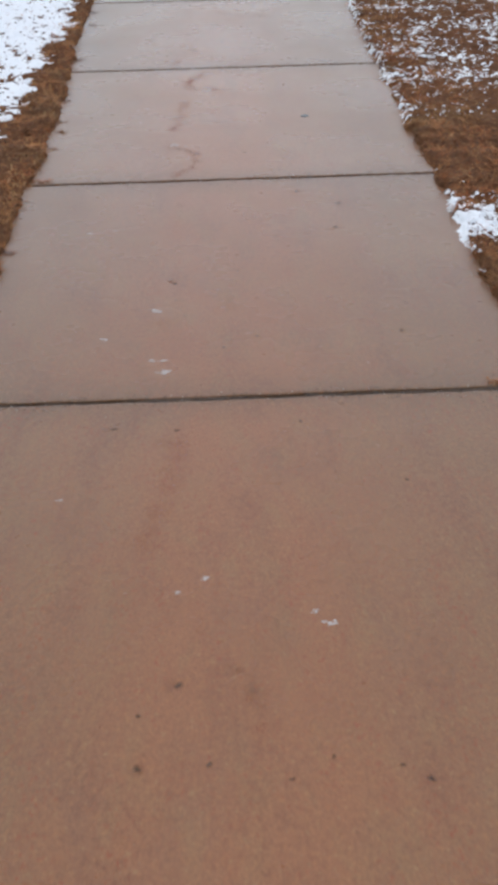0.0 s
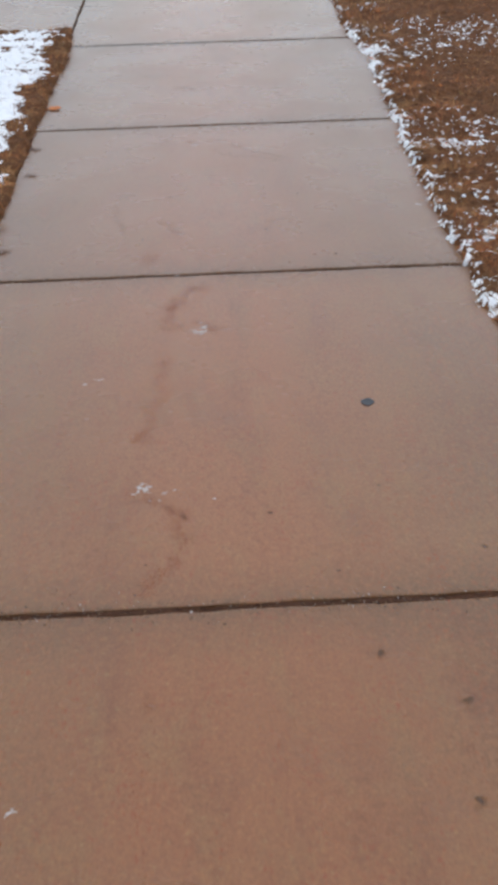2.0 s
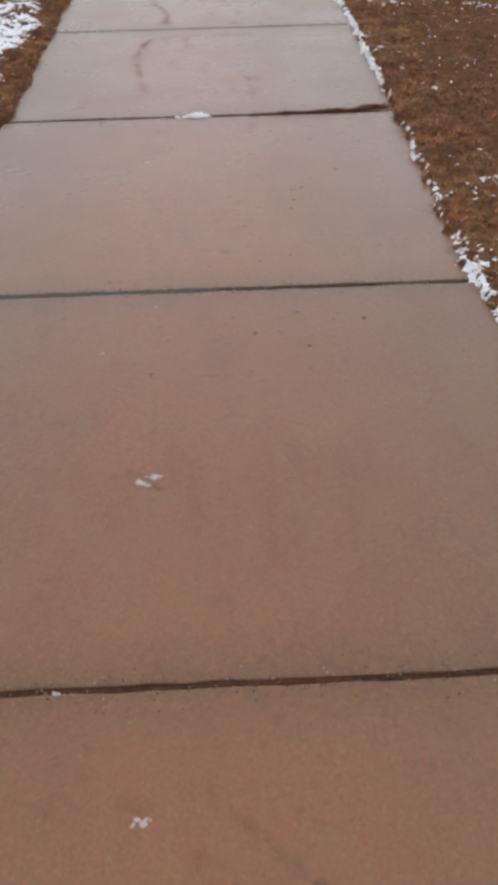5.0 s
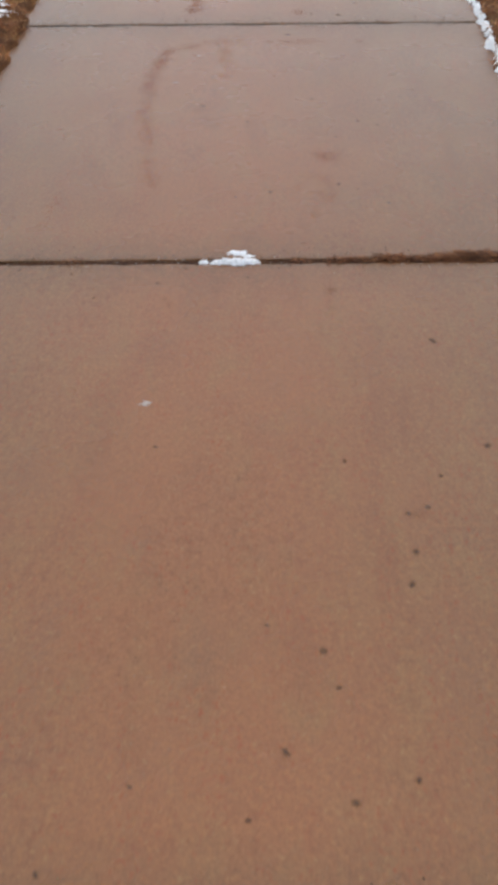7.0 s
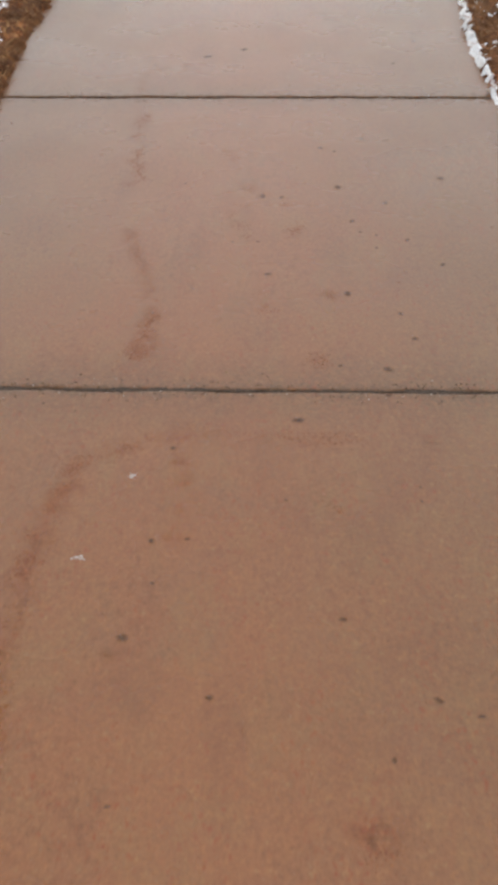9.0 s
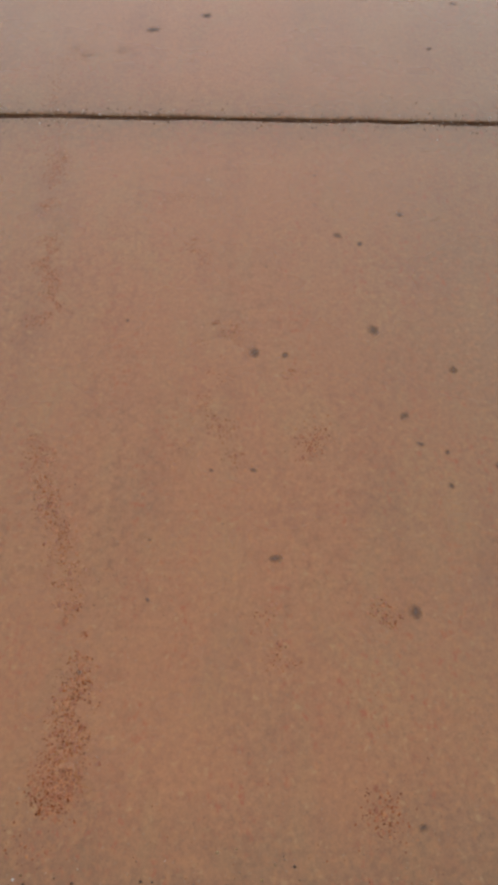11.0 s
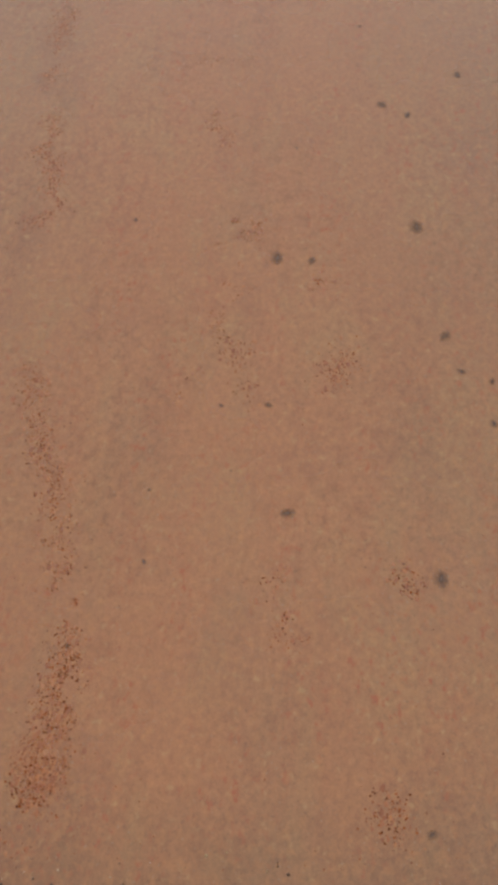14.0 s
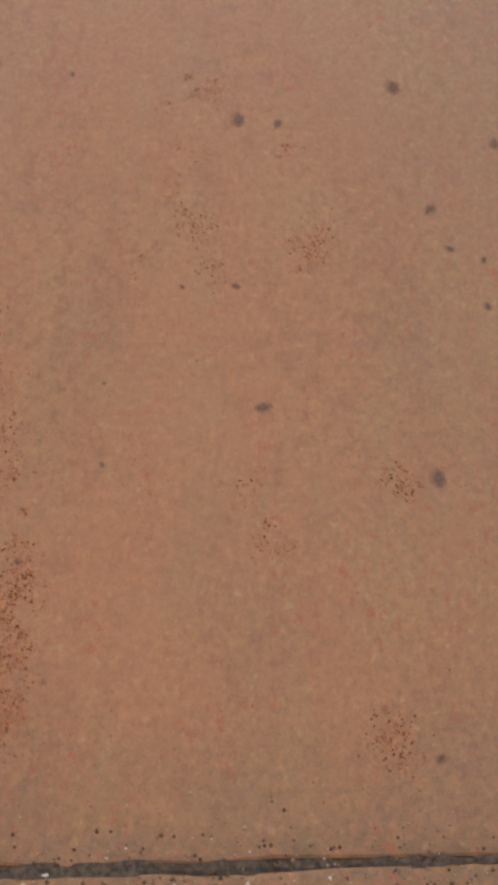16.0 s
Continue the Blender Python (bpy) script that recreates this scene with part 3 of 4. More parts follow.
# ---- small things on the pavement ----
def lump_mesh(name, seed, material, flat, rough, rings=4, sides=12):
    """A low irregular lump of radius one."""
    r = random.Random(seed)
    waves = [(k, r.uniform(0.3, 1.0) * rough / k ** 0.6, r.uniform(0, 6.28)) for k in (1, 2, 3, 5)]
    wob = [1 + sum(h * math.sin(k * 2 * math.pi * i / sides + p) for k, h, p in waves) + r.uniform(-0.06, 0.06) for i in range(sides)]
    verts, faces = [], []
    for k in range(rings):
        s = math.cos(k / rings * math.pi / 2)
        h = math.sin(k / rings * math.pi / 2) * flat
        for i in range(sides):
            a = 2 * math.pi * i / sides
            w = wob[i] * s * (1 + r.uniform(-0.06, 0.06))
            verts.append((math.cos(a) * w, math.sin(a) * w, h * (1 + r.uniform(-0.15, 0.15))))
    verts.append((0, 0, flat))
    for k in range(rings - 1):
        for i in range(sides):
            j = (i + 1) % sides
            faces.append((k * sides + i, k * sides + j, (k + 1) * sides + j, (k + 1) * sides + i))
    for i in range(sides):
        faces.append(((rings - 1) * sides + i, (rings - 1) * sides + (i + 1) % sides, rings * sides))
    return mesh_of(name, verts, faces, material, True)


GUM_NEAR = [(1.046, -1.209, 0.008), (0.812, -1.197, 0.006), (1.001, -1.178, 0.006), (0.550, -1.163, 0.008), (0.672, -1.161, 0.007), (0.886, -1.155, 0.006),
    (0.546, -1.050, 0.007), (0.616, -0.982, 0.010), (1.137, -0.383, 0.006), (0.597, -0.145, 0.009), (0.440, -0.131, 0.009), (0.909, -0.123, 0.007),
    (0.721, 0.265, 0.007), (0.818, 0.323, 0.007), (1.235, 0.329, 0.011), (0.609, 0.463, 0.005), (0.579, 0.564, 0.005), (0.574, 0.676, 0.009),
    (0.774, 0.758, 0.006), (1.124, 1.077, 0.011), (1.150, 1.290, 0.010), (1.011, 1.414, 0.011), (0.718, 1.512, 0.004), (0.537, 1.608, 0.004),
    (0.961, 1.653, 0.006)]
GUM_SECOND = [(0.558, 1.699, 0.005), (1.280, 1.708, 0.009), (-0.001, 1.752, 0.007), (0.831, 1.857, 0.007), (1.088, 1.940, 0.006), (1.115, 2.298, 0.019),
    (0.982, 3.052, 0.005), (1.140, 3.232, 0.008), (0.040, 3.339, 0.010), (0.488, 3.406, 0.007), (0.920, 3.460, 0.008), (1.059, 3.786, 0.007),
    (0.578, 3.800, 0.008), (0.819, 4.267, 0.007), (0.901, 5.678, 0.007), (0.646, 5.685, 0.007), (1.058, 5.799, 0.010), (0.918, 5.876, 0.009),
    (0.593, 5.925, 0.005), (1.220, 5.940, 0.009), (1.138, 5.940, 0.007), (0.862, 5.970, 0.006), (1.041, 5.986, 0.008), (0.505, 6.220, 0.006),
    (0.798, 6.299, 0.006)]
GUM_THIRD = [(0.956, 6.324, 0.008), (0.623, 6.352, 0.006), (1.050, 6.359, 0.006), (0.855, 6.408, 0.008), (1.334, 6.414, 0.008), (0.943, 6.520, 0.006),
    (0.922, 6.590, 0.009), (0.830, 6.642, 0.006), (1.082, 6.728, 0.008), (1.097, 6.802, 0.008), (1.094, 6.895, 0.006), (1.133, 6.911, 0.007),
    (1.167, 6.993, 0.007), (0.985, 7.034, 0.006), (1.270, 7.077, 0.009), (0.613, 7.079, 0.006), (1.205, 7.413, 0.010), (0.435, 7.586, 0.005),
    (0.578, 7.644, 0.006), (1.166, 8.006, 0.007), (0.762, 8.041, 0.005), (0.855, 8.067, 0.008), (1.089, 8.078, 0.004), (1.040, 8.105, 0.008),
    (0.671, 8.300, 0.005)]
GUM_FOURTH = [(1.047, 8.377, 0.005), (1.173, 8.449, 0.005), (0.793, 8.473, 0.007), (1.118, 8.476, 0.008), (0.655, 8.582, 0.010), (0.989, 8.623, 0.007),
    (0.691, 8.693, 0.004), (0.679, 8.790, 0.006), (0.739, 8.794, 0.005), (1.137, 8.892, 0.004), (0.903, 8.893, 0.004), (1.139, 8.930, 0.003),
    (0.696, 9.032, 0.007), (0.926, 9.118, 0.010), (1.111, 9.287, 0.010), (1.014, 9.300, 0.005), (1.175, 9.401, 0.008), (0.614, 9.498, 0.004),
    (1.154, 9.500, 0.007), (1.043, 9.584, 0.010), (0.693, 9.603, 0.004), (0.862, 9.668, 0.010), (0.692, 9.699, 0.003), (1.272, 9.717, 0.009),
    (0.792, 9.727, 0.002)]
GUM_LAST = [(1.123, 9.797, 0.006), (0.838, 9.824, 0.005), (0.776, 9.824, 0.004), (1.201, 9.837, 0.008), (1.127, 9.861, 0.006), (1.088, 9.877, 0.006),
    (1.070, 9.933, 0.008), (1.163, 10.037, 0.009), (0.894, 10.066, 0.007), (0.846, 10.073, 0.011), (1.044, 10.129, 0.012), (0.638, 10.147, 0.004),
    (1.322, 10.187, 0.011), (0.872, 10.290, 0.003), (1.043, 10.359, 0.008), (1.005, 10.382, 0.009), (1.126, 10.449, 0.008), (0.975, 10.572, 0.004),
    (1.270, 11.080, 0.009), (0.643, 11.143, 0.015), (0.765, 11.218, 0.016), (1.359, 11.303, 0.010)]
gum_meshes = [lump_mesh("gum_spot", s, GUM, 0.12, 0.42, 3, 20) for s in range(6)]
worn_meshes = [lump_mesh("gum_spot", 20 + s, OLD_GUM, 0.12, 0.42, 3, 20) for s in range(6)]
rng = random.Random(11)
for spots in (GUM_NEAR, GUM_SECOND, GUM_THIRD, GUM_FOURTH, GUM_LAST):
    for x, y, r in spots:
        worn = y < 9.1
        ob = new("gum_spot", rng.choice(worn_meshes if worn else gum_meshes))
        ob.matrix_world = pose(x, y, -0.0003, 0, 0, rng.uniform(0, 360)) @ Matrix.Diagonal((r * rng.uniform(1.4, 1.9), r * rng.uniform(1.05, 1.4), 0.005, 1))
        size = "large" if r > 0.0095 else "small"
        tagged(ob, f"{size} {'faint brown worn' if worn else 'dark grey trodden'} gum spot on the concrete slab", "gum spot", "gum spots on the pavement")

CRUMBS_NEAR = [(0.913, -0.835, 0.008), (0.888, -0.801, 0.006), (0.608, -0.732, 0.006), (0.665, -0.693, 0.007), (0.333, -0.411, 0.006), (0.555, 0.140, 0.013),
    (0.534, 0.140, 0.006), (0.550, 0.201, 0.009), (0.524, 0.202, 0.009), (0.374, 0.333, 0.009), (0.517, 0.497, 0.016), (0.268, 1.086, 0.009),
    (0.355, 1.102, 0.007), (0.652, 1.552, 0.003), (0.580, 1.920, 0.005), (0.707, 1.920, 0.005), (0.559, 1.923, 0.004), (0.519, 1.948, 0.005),
    (0.594, 1.948, 0.006), (0.554, 1.952, 0.004)]
CRUMBS_FAR = [(0.614, 1.958, 0.005), (0.547, 1.967, 0.014), (0.528, 1.976, 0.005), (0.538, 1.984, 0.007), (0.369, 2.451, 0.006), (0.404, 2.472, 0.007),
    (0.676, 2.716, 0.013), (0.690, 2.748, 0.011), (0.609, 3.109, 0.005), (0.617, 3.442, 0.007), (1.487, 3.633, 0.011), (0.676, 4.383, 0.010),
    (0.515, 4.643, 0.007), (0.636, 5.229, 0.015), (0.664, 5.251, 0.013), (0.513, 5.799, 0.005), (0.648, 6.047, 0.006), (0.582, 7.210, 0.010),
    (0.563, 8.747, 0.008), (0.628, 8.952, 0.007), (0.242, 9.202, 0.006), (0.657, 9.210, 0.002), (0.661, 2.734, 0.007), (0.699, 2.722, 0.007), (0.683, 2.775, 0.007)]
def crumb_mesh(seed):
    """A crumb fallen apart into a few frosty splinters, radius about one."""
    r = random.Random(seed)
    verts, faces = [], []
    for i in range(r.randint(5, 8)):
        a, d, size = r.uniform(0, 6.28), (0.0 if i == 0 else r.uniform(0.45, 1.25)), (r.uniform(0.5, 0.7) if i == 0 else r.uniform(0.16, 0.42))
        one = lump_mesh("splinter", seed * 31 + i, CRUMB, 0.7, 0.5, 3, 9)
        o, turn = len(verts), Matrix.Rotation(r.uniform(0, 6.28), 3, "Z")
        for v in one.vertices:
            p = turn @ Vector((v.co.x * size * 1.3, v.co.y * size * 0.8, v.co.z * size))
            verts.append((p.x + math.cos(a) * d, p.y + math.sin(a) * d, p.z))
        faces += [tuple(o + k for k in f.vertices) for f in one.polygons]
        bpy.data.meshes.remove(one)
    return mesh_of("ice_crumb", verts, faces, CRUMB)


crumb_meshes = [crumb_mesh(60 + s) for s in range(7)]
for spots in (CRUMBS_NEAR, CRUMBS_FAR):
    for x, y, r in spots:
        ob = new("ice_crumb", rng.choice(crumb_meshes))
        ob.matrix_world = pose(x, y, -0.0004, 0, 0, rng.uniform(-25, 25)) @ Matrix.Diagonal((r * rng.uniform(1.1, 1.5), r * rng.uniform(0.75, 1.1), r * 0.4, 1))
        tagged(ob, "small whitish crumb of ice on the concrete", "ice crumb", "ice crumbs on the pavement")

STREAKS_A = [
    [(0.49, 10.64), (0.47, 10.51), (0.49, 10.31), (0.52, 10.16), (0.47, 10.11)],
    [(0.52, 9.89), (0.54, 9.79), (0.58, 9.67), (0.59, 9.59), (0.61, 9.52), (0.62, 9.45), (0.62, 9.37), (0.58, 9.30), (0.57, 9.29)],
    [(0.69, 10.49), (0.78, 10.50), (0.88, 10.49)],
    [(0.75, 10.13), (0.79, 10.14), (0.82, 10.12)],
    [(0.78, 10.06), (0.79, 10.02)],
    [(0.81, 9.85), (0.81, 9.84)],
    [(0.94, 9.91), (0.91, 9.85)],
    [(0.73, 9.86), (0.73, 9.84)],
    [(0.83, 9.58), (0.86, 9.58)],
    [(0.99, 9.59), (1.02, 9.56)],
    [(0.97, 9.34), (0.98, 9.29)],
    [(0.86, 9.51), (0.87, 9.52)],
    [(0.51, 10.35), (0.47, 10.28)],
    [(0.75, 10.37), (0.76, 10.30)],
    [(0.90, 10.03), (0.91, 10.00)],
]
STREAKS_B = [
    [(0.77, 9.97), (0.80, 9.89)],
    [(0.54, 8.99), (0.59, 9.01), (0.66, 9.06), (0.78, 9.07), (0.85, 9.06), (0.94, 9.06), (1.06, 9.06)],
    [(0.70, 8.92), (0.73, 8.95), (0.71, 9.01)],
    [(0.96, 8.89), (0.99, 8.86)],
    [(0.79, 10.16), (0.76, 10.08)],
    [(0.54, 9.01), (0.51, 8.92), (0.50, 8.81), (0.47, 8.65)],
    [(0.61, 9.48), (0.58, 9.31)],
    [(0.53, 11.15), (0.44, 10.94), (0.46, 10.51)],
    [(1.04, 9.07), (0.84, 9.06)],
    [(0.52, 8.99), (0.47, 8.70), (0.50, 8.43), (0.52, 8.18), (0.54, 8.07)],
    [(0.70, 3.02), (0.64, 2.96), (0.60, 2.89), (0.59, 2.79)],
    [(0.54, 3.27), (0.52, 3.21)],
]
STREAKS_C = [
    [(0.67, 3.03), (0.60, 2.92), (0.58, 2.79), (0.66, 2.75)],
    [(0.58, 2.55), (0.57, 2.34), (0.54, 2.21), (0.52, 2.16)],
    [(0.63, 1.87), (0.64, 1.73), (0.56, 1.64), (0.56, 1.61)],
    [(0.81, 4.24), (1.03, 4.19)],
    [(0.61, -0.16), (0.57, -0.45), (0.54, -0.57)],
    [(0.75, -0.95), (0.76, -1.06), (0.76, -1.10)],
    [(0.57, 3.52), (0.62, 3.44)],
    [(0.60, 2.75), (0.66, 2.81), (0.73, 2.71)],
    [(0.52, 1.95), (0.63, 1.87)],
    [(0.58, 1.33), (0.56, 1.08), (0.57, 0.89)],
    [(0.53, 4.43), (0.55, 4.35)],
    [(0.57, 3.77), (0.62, 3.64), (0.59, 3.52)],
    [(0.28, 8.05), (0.27, 7.91), (0.25, 7.86)],
    [(1.00, 8.27), (1.03, 8.23)],
    [(0.99, 8.16), (1.00, 8.08), (1.01, 8.02)],
    [(0.91, 8.12), (0.93, 8.07)],
    [(0.65, 2.91), (0.60, 2.90), (0.58, 2.84)],
]
STREAKS = STREAKS_A + STREAKS_B + STREAKS_C


def dirt_specks():
    """Rust-brown specks of dirt strewn along the trodden streaks and thinly elsewhere."""
    rng = np.random.default_rng(5)
    px, py, ps = [], [], []
    for line in STREAKS:
        for (ax, ay), (bx, by) in zip(line, line[1:]):
            share = 0.2 if ay > 10.7 else 1.1 if ay > 9.25 else 1.4 if ay > 8 else 2.0 if 1.5 < ay < 3.3 else 0.3
            share *= 0.35 if abs(bx - ax) > 1.5 * abs(by - ay) else 1.0
            n = int(share * (40 + 3400 * math.hypot(bx - ax, by - ay)))
            s = rng.random(n)
            x, y = ax + (bx - ax) * s + rng.normal(0, 0.012, n), ay + (by - ay) * s + rng.normal(0, 0.013, n)
            clump = fbm(x, y, 34, 3, 0.6, 23.0) + 0.5 * (fbm(x, y, 12, 2, 0.5, 41.0) - 0.5) > 0.47 + 0.14 * (rng.random(n) - 0.5)
            px.append(x[clump]), py.append(y[clump])
            ps.append((0.0006 + 0.0019 * rng.random(clump.sum()) ** 2.0) * (1.2 if ay > 8.6 else 1.0))
    n = 90000
    x, y = rng.random(n) * 1.5 + 0.015, -1.5 + rng.random(n) * 15
    keep = fbm(x * 1.6, y, 5, 4, 0.6, 2.0) + 0.05 * step(8.7, 9.0, y) > 0.50 + 0.16 * rng.random(n)
    keep &= np.min(np.abs(y[:, None] - np.array(JOINTS)[None, :]), 1) > 0.012
    px.append(x[keep]), py.append(y[keep]), ps.append(0.0005 + 0.0016 * rng.random(keep.sum()) ** 3)
    x, y, s = np.concatenate(px), np.concatenate(py), np.concatenate(ps)
    keep = np.min(np.abs(y[:, None] - np.array(JOINTS)[None, :]), 1) > 0.012
    x, y, s = x[keep], y[keep], s[keep]
    n, k = len(x), 5
    ang = np.arange(k)[None, :] * 2 * np.pi / k + rng.random((n, 1)) * 6.28
    rad = s[:, None] * (0.6 + 0.8 * rng.random((n, k)))
    rim = np.stack([x[:, None] + np.cos(ang) * rad, y[:, None] + np.sin(ang) * rad, np.full((n, k), 0.0001)], -1)
    top = np.stack([x, y, 0.0003 + s * 0.06], -1)[:, None, :]
    rim[:, :, 2] = -0.0006
    verts = np.concatenate([rim, top], 1).reshape(-1, 3)
    base = np.arange(n)[:, None] * (k + 1)
    tris = np.concatenate([base + np.array([[i, (i + 1) % k, k]]) for i in range(k)])
    ob = new("dirt_specks", big_mesh("dirt_specks", verts, tris, SPECK, False))
    tagged(ob, "rust-brown specks of dirt strewn in streaks on the slabs", "dirt", kind="stuff")
    return rng


def dirt_film():
    """Thin smears of reddish mud under the specks."""
    rng = np.random.default_rng(6)
    px, py, ps = [], [], []
    for line in STREAKS:
        for (ax, ay), (bx, by) in zip(line, line[1:]):
            share = 0.2 if ay > 10.7 else 0.85 if ay > 9.25 else 0.85 if ay > 8 else 1.2 if 1.5 < ay < 3.3 else 0.45
            share *= 0.35 if abs(bx - ax) > 1.5 * abs(by - ay) else 1.0
            n = int(share * (10 + 1000 * math.hypot(bx - ax, by - ay)))
            s = rng.random(n)
            x, y = ax + (bx - ax) * s + rng.normal(0, 0.011, n), ay + (by - ay) * s + rng.normal(0, 0.012, n)
            clump = fbm(x, y, 34, 3, 0.6, 23.0) + 0.5 * (fbm(x, y, 12, 2, 0.5, 41.0) - 0.5) > 0.48
            px.append(x[clump]), py.append(y[clump])
            ps.append(0.0010 + 0.0034 * rng.random(clump.sum()) ** 2)
    x, y, s = np.concatenate(px), np.concatenate(py), np.concatenate(ps)
    keep = np.min(np.abs(y[:, None] - np.array(JOINTS)[None, :]), 1) > 0.022
    x, y, s = x[keep], y[keep], s[keep]
    n, k = len(x), 9
    ang = np.arange(k)[None, :] * 2 * np.pi / k + rng.random((n, 1)) * 6.28
    rad = s[:, None] * (0.55 + 0.9 * rng.random((n, k)))
    rim = np.stack([x[:, None] + np.cos(ang) * rad * 0.8, y[:, None] + np.sin(ang) * rad * 1.2, np.full((n, k), -0.0003)], -1)
    top = np.stack([x, y, 0.0006 + 0.0004 * rng.random(n)], -1)[:, None, :]
    verts = np.concatenate([rim, top], 1).reshape(-1, 3)
    base = np.arange(n)[:, None] * (k + 1)
    tris = np.concatenate([base + np.array([[i, (i + 1) % k, k]]) for i in range(k)])
    m = Nodes("mud_film")
    m.set("color", m.ramp(m.island(), (0.0, (0.22, 0.054, 0.014)), (0.6, (0.30, 0.082, 0.021)), (1.0, (0.36, 0.115, 0.033))))
    m.set("rough", 0.3), m.set("spec", 0.5)
    ob = new("dirt_film", big_mesh("dirt_film", verts, tris, m.mat, True))
    tagged(ob, "thin reddish mud smears trodden along the slabs", "dirt", kind="stuff")


SMUDGES = [
    [(0.376, 3.725), (0.396, 3.622)],
    [(0.921, 3.526), (0.977, 3.525)],
    [(0.629, 4.422), (0.695, 4.394)],
    [(0.564, 2.551), (0.600, 2.551)],
    [(0.552, 0.713), (0.574, 0.676)],
    [(1.149, 1.290), (1.145, 1.260)],
    [(1.124, 1.077), (1.117, 1.052)],
    [(0.757, 4.333), (0.784, 4.257), (0.856, 4.219), (0.936, 4.205), (1.031, 4.146)],
    [(0.563, 5.245), (0.619, 5.280), (0.688, 5.189)],
    [(0.414, 5.476), (0.462, 5.465)],
    [(0.593, 7.589), (0.615, 7.540)],
    [(0.972, 7.613), (1.001, 7.612)],
    [(0.957, 7.956), (0.976, 7.948)],
    [(1.172, 9.072), (1.174, 9.039)],
    [(0.637, 8.555), (0.645, 8.523)],
    [(0.533, 3.557), (0.58, 3.52), (0.617, 3.432)],
    [(0.773, 4.43), (0.90, 4.30), (1.063, 4.161)],
    [(0.554, 2.728), (0.662, 2.781), (0.77, 2.723)],
    [(0.522, 1.927), (0.59, 1.90), (0.651, 1.841)],
    [(0.59, -0.985), (0.61, -0.975)],
    [(0.70, -0.95), (0.736, -0.954), (0.764, -1.036)],
    [(0.545, -1.125), (0.552, -1.172)],
    [(1.00, 1.42), (1.021, 1.40)],
    [(0.569, 1.335), (0.586, 1.284)],
    [(0.389, 3.62), (0.419, 3.465)],
    [(0.977, 7.600), (0.977, 7.558), (0.996, 7.523)],
    [(1.092, 6.893), (1.124, 6.901)],
    [(0.44, 11.11), (0.50, 11.02), (0.602, 11.05)],
    [(1.021, 8.272), (1.01, 8.245)],
]
RUST = [
    [(0.673, 3.020), (0.613, 2.903), (0.583, 2.776)],
    [(0.571, 2.569), (0.576, 2.483), (0.564, 2.354), (0.535, 2.228), (0.538, 2.144)],
    [(0.499, 3.228), (0.516, 3.275)],
    [(0.518, 8.957), (0.498, 8.794), (0.482, 8.509), (0.509, 8.269), (0.538, 8.097)],
    [(0.626, 9.406), (0.607, 9.317)],
    [(0.634, 1.867), (0.644, 1.754)],
    [(0.732, 0.564), (0.749, 0.501)],
    [(0.554, 0.444), (0.545, 0.397)],
    [(0.552, -0.569), (0.583, -0.348), (0.606, -0.162)],
    [(0.993, 8.263), (1.027, 8.249)],
    [(0.992, 8.162), (1.003, 8.082), (1.013, 8.017)],
    [(0.715, 9.02), (0.713, 8.875), (0.707, 8.746)],
    [(0.60, 9.03), (0.70, 9.07), (0.80, 9.06)],
    [(0.697, 3.022), (0.633, 2.954), (0.601, 2.896)],
]


